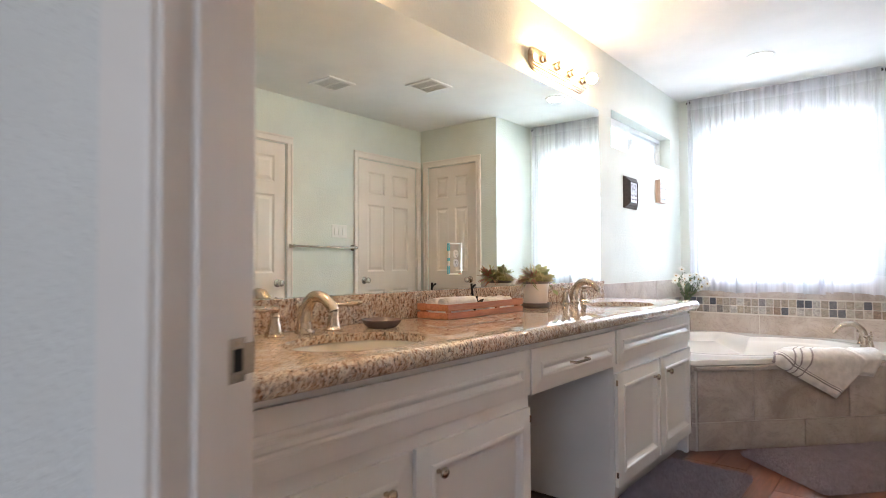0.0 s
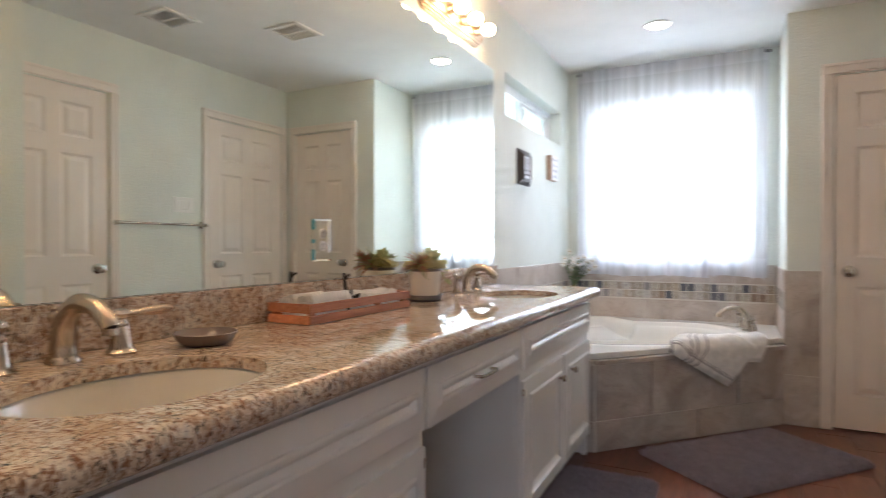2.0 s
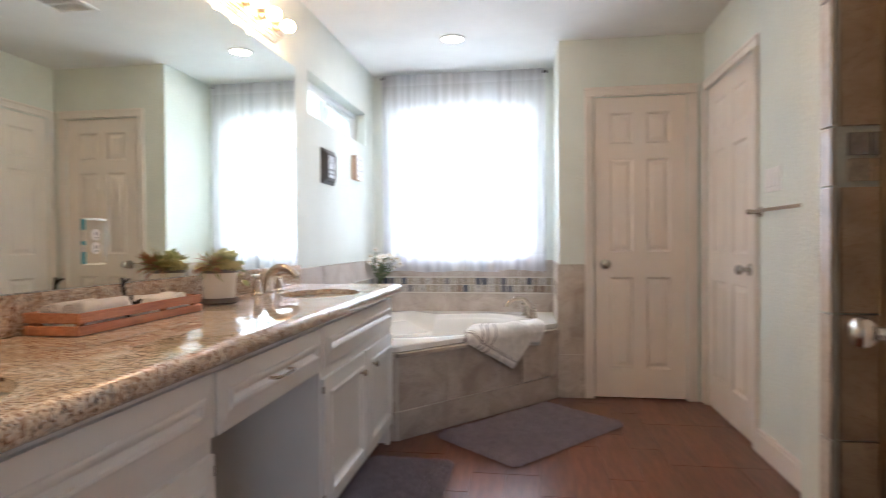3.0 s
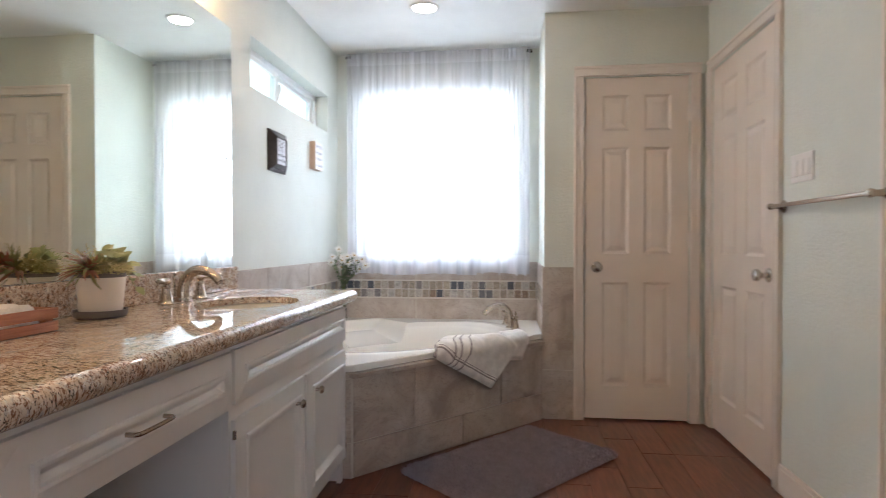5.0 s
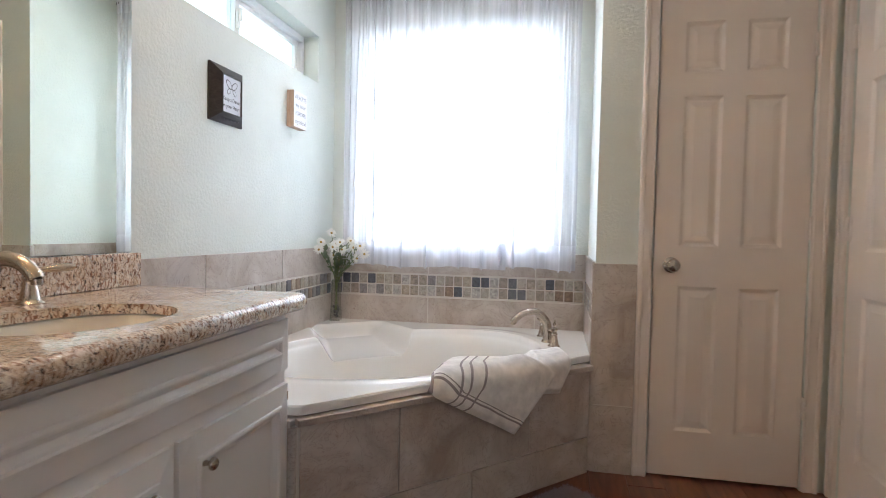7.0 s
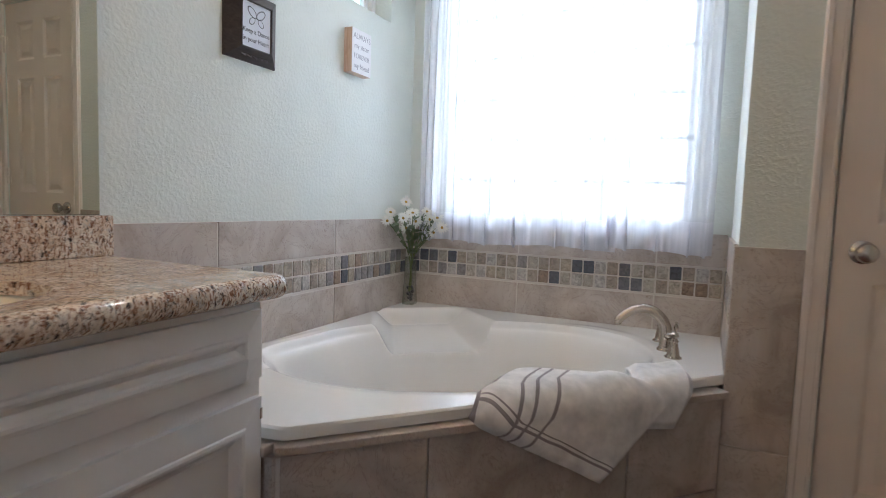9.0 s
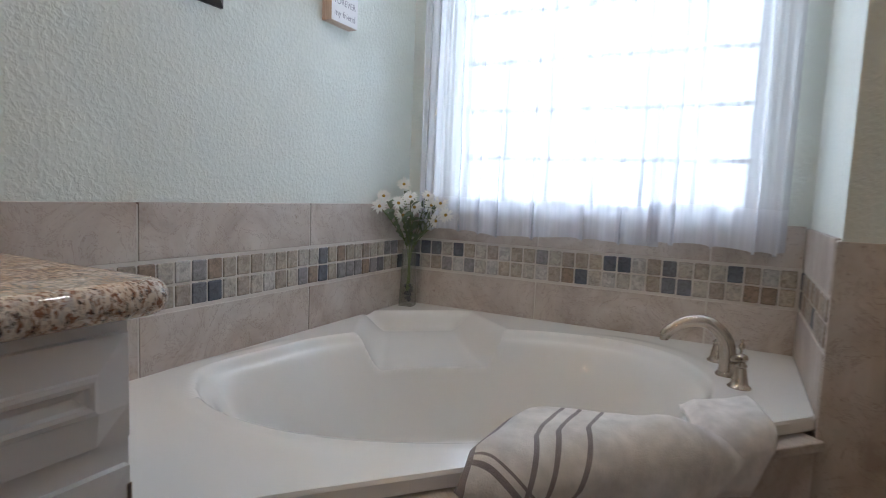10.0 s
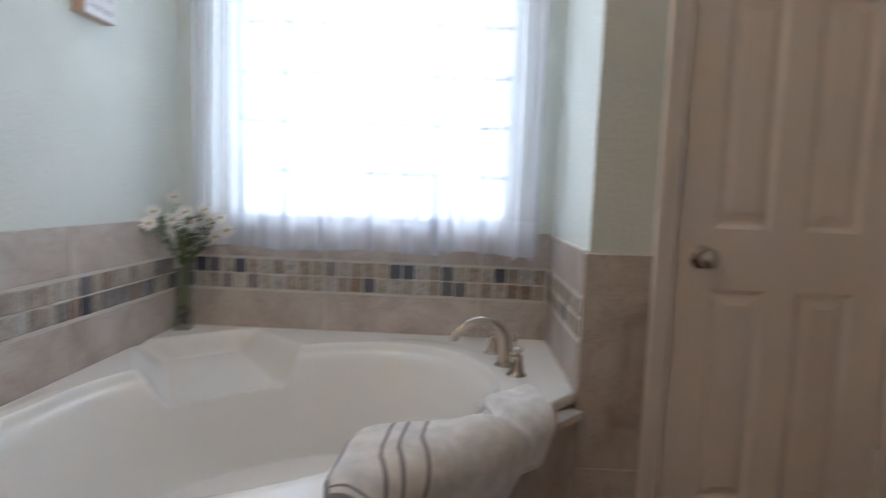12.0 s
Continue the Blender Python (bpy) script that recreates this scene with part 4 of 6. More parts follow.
def spout_tap(parent, at, turn, z, reach, high):
    m = pose(at[0], at[1], z, 0, 0, turn)
    base = lathe([(0.0, 0), (0.03, 0), (0.03, 0.005), (0.025, 0.011), (0.0215, 0.016), (0.0, 0.016)], n=24)
    ctrl = [(0, 0, 0.012), (0.0, 0, high * 0.35), (0.012, 0, high * 0.70), (reach * 0.34, 0, high * 0.97), (reach * 0.68, 0, high * 0.94), (reach * 0.93, 0, high * 0.74), (reach, 0, high * 0.62)]
    pts = curve_points(ctrl, 8)
    n = len(pts)
    rad = [0.0235 - 0.0075 * min(1, i / (n * 0.7)) for i in range(n)]
    s = part("spout", moved(join_to(base, tube(pts, rad, 18)), m), M_NICKEL, parent, smooth=45)
    tip = Vector(pts[-1])
    part("aerator", moved(lathe([(0.0, 0), (0.0115, 0), (0.0115, 0.012), (0.0, 0.012)], tuple(tip + Vector((0.001, 0, -0.010))), 16), m), M_NICKEL, s, smooth=40)
    part("lift_rod", moved(lathe([(0.0, 0), (0.0035, 0.0), (0.0035, 0.055), (0.007, 0.060), (0.0085, 0.067), (0.006, 0.074), (0.003, 0.077), (0.006, 0.081), (0.004, 0.086), (0.0, 0.088)], (-0.032, 0, high * 0.14), 12), m), M_NICKEL, s, smooth=50)


def join_to(a, b):
    join(a, b)
    return a


def basin_tap(y, x=-1.238):
    e = thing("faucet", (x, y, ZT), "brushed nickel widespread basin faucet with an arched spout on granite", "faucet", "vanity faucets")
    spout_tap(e, (x, y), 0, ZT + 0.0005, 0.138, 0.114)
    handle_tap(e, (x + 0.004, y - 0.108), -72, ZT + 0.0005)
    handle_tap(e, (x + 0.004, y + 0.108), 62, ZT + 0.0005)



# ---- vanity ----
CX = -0.789  # plane of the fronts
VY0, VY1 = 0.12, 3.250
top = thing("countertop", (-1.04, 1.7, ZT - 0.05), "polished beige granite worktop with brown flecks and a rounded edge", "countertop")
SINKS = ((-0.985, 0.903), (-0.985, 2.695))
SA, SB = 0.212, 0.165  # half length, half depth of the cut-outs
XF0, XB = -0.742, XW + 0.003
YEND = 3.288


def worktop():
    """A slab with two oval cut-outs: strips of quads from the ovals to their rectangles, and a bullnose front."""
    bm = bmesh.new()
    zt, zb, r = ZT, ZT - 0.050, 0.024
    n = 64
    xin = XF0 - r
    yin = YEND - r
    cuts = [VY0]
    for sx, sy in SINKS:
        cuts += [sy - SA - 0.05, sy + SA + 0.05]
    cuts.append(yin)

    def quad(x0, x1, y0, y1):
        bm.faces.new([bm.verts.new((x, y, zt)) for x, y in ((x0, y0), (x1, y0), (x1, y1), (x0, y1))])

    for a, b in zip(cuts[0::2], cuts[1::2]):
        quad(XB, xin, a, b)
    for sx, sy in SINKS:
        a0, a1 = sy - SA - 0.05, sy + SA + 0.05
        inner, outer, low = [], [], []
        corners = [math.atan2(cy - sy, cx - sx) % (2 * math.pi) for cx in (XB, xin) for cy in (a0, a1)]
        even = [2 * math.pi * (i + 0.5) / n for i in range(n)]
        turns = sorted(corners + [t for t in even if min(abs(t - c) for c in corners) > 0.02])
        for t in turns:
            c, s = math.cos(t), math.sin(t)
            e = 1 / math.hypot(c / SB, s / SA)
            inner.append(bm.verts.new((sx + e * c, sy + e * s, zt)))
            low.append(bm.verts.new((sx + e * c, sy + e * s, zt - 0.024)))
            k = min((((xin if c > 0 else XB) - sx) / c) if abs(c) > 1e-6 else 9, (((a1 if s > 0 else a0) - sy) / s) if abs(s) > 1e-6 else 9)
            outer.append(bm.verts.new((sx + k * c, sy + k * s, zt)))
        for i in range(len(turns)):
            j = (i + 1) % len(turns)
            bm.faces.new((inner[i], inner[j], outer[j], outer[i]))
            bm.faces.new((inner[i], low[i], low[j], inner[j]))
    prof = [(r * math.sin(t), zt - r + r * math.cos(t)) for t in [math.pi / 2 * i / 6 for i in range(7)]]
    prof += [(r * math.cos(t), zb + r - r * math.sin(t)) for t in [math.pi / 2 * i / 6 for i in range(1, 7)]]
    prof += [(-0.03, zb)]
    line = [((xin, VY0), (1, 0)), ((xin, yin - 0.02), (1, 0))]
    for i in range(1, 7):
        t = math.pi / 2 * i / 7
        line.append(((xin - 0.02 + 0.02 * math.cos(t), yin - 0.02 + 0.02 * math.sin(t)), (math.cos(t), math.sin(t))))
    line += [((xin - 0.02, yin), (0, 1)), ((XB, yin), (0, 1))]
    rows = [[bm.verts.new((p[0] + o * d[0], p[1] + o * d[1], z)) for o, z in prof] for p, d in line]
    for a, b in zip(rows, rows[1:]):
        for k in range(len(prof) - 1):
            bm.faces.new((a[k], b[k], b[k + 1], a[k + 1]))
    return bm


slab = worktop()
for f in slab.faces:
    f.normal_update()
    c = f.calc_center_median()
    if abs(f.normal.z) > 0.999:
        out = Vector((0, 0, 1 if c.z > ZT - 0.01 else -1))
    elif c.z > ZT - 0.0239 and c.x < XF0 - 0.03 and c.y < YEND - 0.03:
        near = min(SINKS, key=lambda p: abs(p[1] - c.y))
        out = Vector((near[0] - c.x, near[1] - c.y, 0))
    else:
        out = Vector((max(0, c.x - XF0 + 0.030), max(0, c.y - YEND + 0.030), c.z - ZT + 0.025))
    if f.normal.dot(out) < 0:
        f.normal_flip()
part("slab", slab, M_GRANITE, top, smooth=30, recalc=False)
part("upstand", one_box(XB, XW + 0.022, VY0, YEND - 0.012, ZT + 0.0005, ZB, 0.003), M_GRANITE, top, "granite upstand")


def sink(sx, sy):
    e = thing("sink", (sx, sy, ZT - 0.19), "oval cream ceramic undermount basin in the granite top", "sink", "vanity sinks")
    bm = bmesh.new()
    n, rings = 56, []
    prof = [(1.05, 0.0), (1.0, 0.0), (0.985, -0.006), (0.95, -0.03), (0.88, -0.065), (0.76, -0.10), (0.58, -0.125), (0.36, -0.137), (0.12, -0.142)]
    for k, z in prof:
        rings.append([bm.verts.new((sx + (SB + 0.004) * k * math.cos(6.28319 * i / n), sy + (SA + 0.004) * k * math.sin(6.28319 * i / n), ZT - 0.0245 + z)) for i in range(n)])
    for a, b in zip(rings, rings[1:]):
        for i in range(n):
            bm.faces.new((a[i], a[(i + 1) % n], b[(i + 1) % n], b[i]))
    bm.faces.new(rings[-1])
    part("bowl", bm, M_CERAMIC, e, smooth=True)
    part("drain", lathe([(0.0, 0), (0.03, 0), (0.03, 0.003), (0.022, 0.004), (0.0, 0.006)], (sx, sy, ZT - 0.166), 18), M_NICKEL, e, "round metal drain", smooth=40)


for s in SINKS:
    sink(*s)
basin_tap(0.921)
basin_tap(2.705)

FRONT = [(0, 0), (0.002, -0.004), (0.008, -0.0055), (0.014, -0.004), (0.017, 0.002), (0.026, 0.009), (0.034, 0.0125), (0.036, 0.0125)]


def front(name, y0, y1, z0, z1, parent, border=0.052):
    """A cabinet front with a sunk panel and a moulded border, facing the room."""
    w, h = y1 - y0, z1 - z0
    bm = panel_slab(w, h, 0.019, [(border, w - border, border, h - border)], FRONT, both=False)
    for v in bm.verts:
        if abs(v.co.y) < 1e-6 and (v.co.x < 1e-6 or v.co.x > w - 1e-6 or v.co.z < 1e-6 or v.co.z > h - 1e-6):
            v.co.y += 0.006
    return part(name, moved(bm, pose(CX, y0, z0, 0, 0, 90)), M_CAB, parent)


def round_knob(y, z, parent):
    part("knob", lathe([(0.0, 0), (0.008, 0), (0.0065, 0.004), (0.005, 0.012), (0.009, 0.016), (0.0145, 0.020), (0.015, 0.025), (0.011, 0.030), (0.0, 0.032)], (CX, y, z), 18, pose(0, 0, 0, 0, 90, 0)), M_NICKEL, parent, "round brushed nickel knob", smooth=50)


def cabinet(y0, y1, label, fronts, doors):
    e = thing("vanity_cabinet", (CX - 0.25, (y0 + y1) / 2, 0), label, "cabinet", "vanity cabinets")
    zc = ZT - 0.051
    part("side_panel", one_box(XB, CX - 0.0405, y0, y0 + 0.018, 0.0, zc), M_CAB, e)
    part("side_panel", one_box(XB, CX - 0.0405, y1 - 0.018, y1, 0.0, zc), M_CAB, e)
    part("bottom_panel", one_box(XB, CX - 0.04, y0 + 0.018, y1 - 0.018, 0.095, 0.113), M_CAB, e)
    part("toe_board", one_box(CX - 0.095, CX - 0.08, y0 + 0.018, y1 - 0.018, 0.0, 0.095), M_CAB, e)
    fr = bmesh.new()
    box(fr, CX - 0.040, CX - 0.0195, y0, y1, zc - 0.05, zc)
    box(fr, CX - 0.040, CX - 0.0195, y0, y1, 0.565, 0.66)
    box(fr, CX - 0.040, CX - 0.0195, y0, y1, 0.0955, 0.13)
    for a in (y0, doors[0][1] - 0.012, y1 - 0.04):
        box(fr, CX - 0.0399, CX - 0.0196, a, a + 0.04, 0.13, 0.565)
    for a in (y0, y1 - 0.04):
        box(fr, CX - 0.0399, CX - 0.0196, a, a + 0.04, 0.66, zc - 0.05)
        box(fr, CX - 0.0399, CX - 0.0196, a, a + 0.03, 0.0, 0.0955)
    part("face_frame", fr, M_CAB, e)
    for a, b in fronts:
        front("drawer_front", a, b, 0.630, 0.777, e, 0.046)
    for a, b, k in doors:
        d = front("cabinet_door", a, b, 0.108, 0.588, e)
        round_knob(b - 0.095 if k > 0 else a + 0.078, 0.515, d)
        hy = a - 0.002 if k > 0 else b - 0.002
        for z in (0.16, 0.55):
            part("hinge", one_box(CX - 0.012, CX - 0.004, hy - 0.003, hy + 0.004, z - 0.012, z + 0.012, 0.001), M_NICKEL, d)
    return e


cabinet(0.14, 1.500, "white painted vanity cabinet with moulded doors under the near basin", ((0.385, 1.493),), ((0.385, 0.914, 1), (0.935, 1.493, -1)))
cabinet(2.202, VY1, "white painted vanity cabinet with two moulded doors beside the tub", ((2.214, 3.243),), ((2.214, 2.735, 1), (2.752, 3.243, -1)))
e = thing("drawer_unit", (CX - 0.2, 1.84, 0.6), "white painted vanity drawer with a bar pull over the knee space", "drawer")
d = front("drawer_front", 1.507, 2.194, 0.626, 0.775, e, 0.046)
bm = one_box(XB, CX - 0.0195, 1.5005, 2.2015, 0.70, ZT - 0.051)
part("box", bm, M_CAB, e)
b = tube(curve_points([(CX + 0.0, 1.770, 0.700), (CX + 0.022, 1.774, 0.700), (CX + 0.026, 1.80, 0.700), (CX + 0.026, 1.86, 0.700), (CX + 0.022, 1.886, 0.700), (CX + 0.0, 1.890, 0.700)], 5), 0.0048, 10)
part("pull", b, M_NICKEL, d, "slim brushed nickel bar pull", smooth=50)
part("back_panel", one_box(XB, XB + 0.012, 1.5005, 2.2015, 0.0, 0.70), M_CAB, e)

# ---- mirror and outlet ----
MY0, MY1, MZ1 = 0.02, 3.249, 2.036
mir = thing("wall_mirror", (XW, 1.6, ZB), "wide frameless plate mirror above the granite upstand", "mirror")
part("glass", one_box(XW + 0.0045, XW + 0.0065, MY0, MY1, ZB + 0.002, MZ1), M_MIRROR, mir)
part("back", one_box(XW + 0.0005, XW + 0.0040, MY0 - 0.001, MY1 + 0.001, ZB + 0.001, MZ1 + 0.001), M_EDGE, mir)
out = thing("outlet", (XW + 0.008, 1.732, 1.085), "mirrored outlet plate with white sockets and peeling blue film", "outlet")
OY0, OY1, OZ0, OZ1 = 1.728, 1.818, 1.016, 1.152
bm = bmesh.new()
rings_panel(bm, OY0, OY1, OZ0, OZ1, [(0, 0), (0.0, -0.0012), (0.006, -0.0035), (0.007, -0.0035)])
part("plate", moved(bm, pose(XW + 0.0068, 0, 0, 0, 0, 90)), M_MIRROR, out, "bevelled mirror plate")
for z in (1.065, 1.104):
    s = part("socket", moved(lathe([(0.0, 0), (0.0175, 0), (0.0165, 0.003), (0.0, 0.003)], m=pose(0, 0, 0, 0, 90, 0), n=20), pose(XW + 0.0104, 1.773, z)), M_PLASTIC, out, "white socket", smooth=40)
    # black patches paint the shade of the socket's openings
    for dy in (-0.006, 0.006):
        part("slot_shade", one_box(XW + 0.0126, XW + 0.0138, 1.773 + dy - 0.0012, 1.773 + dy + 0.0012, z - 0.002, z + 0.008), M_DARK, s)
    part("slot_shade", one_box(XW + 0.0126, XW + 0.0138, 1.7705, 1.7755, z - 0.011, z - 0.006), M_DARK, s)
M_FILM = mk("blue_film", (0.02, 0.42, 0.55), 0.25)[0]
for a, b in ((1.020, 1.054), (1.074, 1.086), (1.117, 1.149)):
    part("film", one_box(XW + 0.0095, XW + 0.0118, OY0 - 0.001, OY0 + 0.004, a, b, 0.0008), M_FILM, out, "strip of peeling bright blue film")


# ---- lamps ----
def light_bar(y0, y1, z):
    e = thing("vanity_light", (XW, (y0 + y1) / 2, z), "brushed metal light bar with four lit globe bulbs above the mirror", "wall lamp", "vanity lights")
    L = y1 - y0
    bm = bmesh.new()

    def step(half, x0, x1, end):
        n = 10
        pts = []
        for c, s in ((y1 - end, 1), (y0 + end, -1)):
            for i in range(n + 1):
                t = math.pi * i / n
                pts.append((c + s * end * math.sin(t), z + s * half * math.cos(t)))
        lo, hi = [bm.verts.new((x0, *p)) for p in pts], [bm.verts.new((x1, *p)) for p in pts]
        bm.faces.new(lo), bm.faces.new(hi[::-1])
        for i in range(len(pts)):
            j = (i + 1) % len(pts)
            bm.faces.new((lo[i], lo[j], hi[j], hi[i]))

    step(0.062, XW, XW + 0.008, 0.05)
    step(0.054, XW + 0.008, XW + 0.016, 0.044)
    step(0.044, XW + 0.016, XW + 0.026, 0.036)
    step(0.032, XW + 0.026, XW + 0.034, 0.026)
    part("back_plate", bm, M_BRONZE, e, smooth=40)
    for i in range(4):
        y = y0 + L * (0.14 + 0.24 * i)
        part("socket", lathe([(0.0, 0), (0.024, 0), (0.024, 0.012), (0.02, 0.015), (0.0185, 0.034), (0.0, 0.034)], (XW + 0.034, y, z), 18, pose(0, 0, 0, 0, 90, 0)), M_BRONZE, e, smooth=40)
        prof = [(0.0, 0)] + [(0.032 * math.sin(t), 0.033 - 0.032 * math.cos(t)) for t in [0.38 + (math.pi - 0.39) * k / 12 for k in range(13)]]
        part("bulb", lathe(prof, (XW + 0.066, y, z), 20, pose(0, 0, 0, 0, 90, 0)), M_BULB, e, "lit clear globe bulb", smooth=True)


light_bar(2.400, 3.045, 2.142)
light_bar(0.58, 1.20, 2.142)


def can_light(x, y, power, label):
    e = thing("ceiling_light", (x, y, ZC - 0.01), label, "ceiling lamp", "recessed ceiling lights")
    part("trim_ring", lathe([(0.088, 0.0), (0.090, -0.004), (0.084, -0.008), (0.070, -0.007), (0.066, -0.002), (0.066, 0.0)], (x, y, ZC), 40), M_PLASTIC, e, smooth=40)
    part("lens", lathe([(0.0, 0), (0.0655, 0), (0.0655, -0.003), (0.0, -0.004)], (x, y, ZC - 0.001), 36), M_CAN, e, "lit white lens", smooth=40)
    lamp = area_light("recessed_lamp", (x, y, ZC - 0.012), (x, y, 0), 0.12, 0.12, power, (1.0, 0.90, 0.78))
    lamp.data.shape = "DISK"


can_light(-0.568, 4.102, 5.0, "white recessed ceiling lamp, lit, above the tub")
can_light(1.25, 1.20, 6.0, "white recessed ceiling lamp, lit, in the shower")


# greyer than the slats: the shade in the vents' gaps is put into this colour
M_VENT = paint("vent_shade", (0.66, 0.66, 0.65), 0.8)


def vent(x, y, turn, label, slats):
    e = thing("ceiling_vent", (x, y, ZC), label, "vent", "ceiling vents")
    m = pose(x, y, ZC, 0, 0, turn)
    s = 0.130
    fr = bmesh.new()
    for a, b, c, d in ((-s, s, -s, -s + 0.03), (-s, s, s - 0.03, s), (-s, -s + 0.03, -s + 0.03, s - 0.03), (s - 0.03, s, -s + 0.03, s - 0.03)):
        box(fr, a, b, c, d, -0.012, 0, 0.003)
    part("frame", moved(fr, m), M_PLASTIC, e)
    part("backing", moved(one_box(-s + 0.03, s - 0.03, -s + 0.03, s - 0.03, -0.002, -0.0005), m), M_VENT, e)
    for i in range(slats):
        c = -s + 0.03 + (2 * s - 0.06) * (i + 0.5) / slats
        if slats > 9 and i == slats // 2:
            part("slat", moved(one_box(-s + 0.03, s - 0.03, c - 0.012, c + 0.012, -0.010, -0.003), m), M_PLASTIC, e)
            continue
        b = one_box(-s + 0.03, s - 0.03, -0.006, 0.006, -0.0015, 0.0015)
        part("slat", moved(moved(b, pose(0, c, -0.007, 22, 0, 0)), m), M_PLASTIC, e)


vent(0.535, 2.640, 0, "white exhaust fan grille with fine slats in the ceiling", 14)
vent(0.008, 3.155, 0, "white square air vent with angled slats in the ceiling", 14)

# ---- towel bar, switches ----
tb = thing("towel_bar", (XE - 0.05, 3.0, 1.20), "empty brushed nickel towel bar on the wall between the doors", "towel bar")
for y in (2.655, 3.330):
    part("post", lathe([(0.0, 0), (0.027, 0), (0.027, 0.004), (0.02, 0.010), (0.012, 0.018), (0.010, 0.04), (0.0135, 0.048), (0.0145, 0.058), (0.010, 0.066), (0.0, 0.068)], (XE, y, 1.215), 20, pose(0, 0, 0, 0, -90, 0)), M_NICKEL, tb, smooth=40)
part("bar", tube([(XE - 0.055, 2.652, 1.215), (XE - 0.055, 3.333, 1.215)], 0.0085, 14), M_NICKEL, tb, smooth=50)
sw = thing("light_switch", (XE, 3.19, 1.34), "white triple rocker light switch plate", "light switch")
part("plate", one_box(XE - 0.006, XE, 3.090, 3.262, 1.303, 1.416, 0.002), M_PLASTIC, sw)
for y in (3.130, 3.176, 3.222):
    r = one_box(-0.003, 0.003, y - 0.0165, y + 0.0165, -0.033, 0.033, 0.001)
    part("rocker", moved(r, pose(XE - 0.0075, 0, 1.3595, 0, 4, 0)), M_PLASTIC, sw)

# ---- shower ----
sh = thing("shower_enclosure", (SX + 0.02, 1.2, 0), "framed glass shower enclosure with satin metal rails, closed", "shower enclosure")
fx0, fx1 = SX + 0.095, SX + 0.13
part("curb", one_box(SX + 0.06, SX + 0.17, SY0, SY1, 0, 0.10, 0.004), M_TILE, sh, "beige stone curb")
for y in (SY0 + 0.02, SY1 - 0.016):
    part("post", one_box(fx0, fx1, y - 0.018, y + 0.018, 0.1, 2.17, 0.004), M_BRONZE, sh)
part("header", one_box(fx0 - 0.006, fx1 + 0.006, SY0, SY1, 2.125, 2.185, 0.006), M_BRONZE, sh)
dy0, dy1 = SY0 + 0.045, SY1 - 0.05
dfr = part("glass_door", one_box(fx0 + 0.013, fx0 + 0.019, dy0 + 0.026, dy1 - 0.026, 0.156, 2.084), M_SHOWER, sh, "grey-tinted clear glass")
for a, b in ((dy0, dy0 + 0.028), (dy1 - 0.028, dy1)):
    part("stile", one_box(fx0 + 0.004, fx1 - 0.006, a, b, 0.13, 2.11, 0.004), M_BRONZE, dfr)
for a, b in ((0.13, 0.158), (2.082, 2.11)):
    part("rail", one_box(fx0 + 0.004, fx1 - 0.006, dy0 + 0.028, dy1 - 0.028, a, b, 0.004), M_BRONZE, dfr)
SHT = stone_tile("shower_stone", (0.80, 0.72, 0.62))
for z0, z1 in ((0.0, 0.30), (0.30, 0.60), (0.60, 0.90), (0.90, 1.20), (1.34, 1.64), (1.64, 1.94), (1.94, 2.24), (2.24, ZC)):
    for a, b in ((SY0, 0.93), (0.93, 1.33), (1.33, SY1)):
        part("tile", one_box(1.688, 1.70, a + G, b - G, z0 + G, z1 - G), SHT, shower_shell)
    for a, b in ((SX + 0.01, 0.95), (0.95, 1.32), (1.32, 1.70 + G)):
        part("tile", one_box(a + G, b - G, SY1, SY1 + 0.012, z0 + G, z1 - G), SHT, partition)
    part("tile", one_box(SX - 0.010, SX, SY1, 1.780, z0 + G, z1 - G, 0.001), M_TILE, partition)
part("tile", one_box(SX - 0.010, SX, SY1, 1.780, 1.20 + G, 1.34 - G, 0.001), M_TILE, partition)
mb = bmesh.new()
for i in range(22):
    for r in (0, 1):
        box(mb, 1.690, 1.698, SY0 + 0.004 + i * 0.0505, SY0 + 0.049 + i * 0.0505, 1.212 + r * 0.061, 1.265 + r * 0.061)
for i in range(20):
    for r in (0, 1):
        box(mb, SX + 0.03 + i * 0.0505, SX + 0.075 + i * 0.0505, SY1 + 0.002, SY1 + 0.010, 1.212 + r * 0.061, 1.265 + r * 0.061)
tagged(part("mosaic_band", mb, M_MOSAIC_FAR, shower_shell), kind="stuff")
hs = thing("hand_shower", (1.2, SY1, 1.1), "satin metal hand shower with a hose on the tiled wall", "shower")
hx = 1.16
part("arm", tube(curve_points([(hx, SY1, 1.93), (hx - 0.02, SY1 - 0.06, 1.95), (hx - 0.05, SY1 - 0.13, 1.92)], 6), 0.010, 12), M_NICKEL, hs, smooth=50)
part("head", lathe([(0.0, 0), (0.012, 0.0), (0.014, 0.03), (0.042, 0.055), (0.044, 0.066), (0.0, 0.07)], (hx - 0.05, SY1 - 0.13, 1.92), 18, pose(0, 0, 0, 150, 0, 20)), M_NICKEL, hs, smooth=40)
part("hose", tube(curve_points([(hx - 0.03, SY1 - 0.10, 1.90), (hx - 0.06, SY1 - 0.07, 1.6), (hx - 0.05, SY1 - 0.05, 1.2), (hx, SY1 - 0.04, 1.10), (hx + 0.05, SY1 - 0.05, 1.25), (hx + 0.04, SY1 - 0.06, 1.7), (hx + 0.01, SY1 - 0.05, 1.9)], 8), 0.006, 10), M_NICKEL, hs, smooth=50)
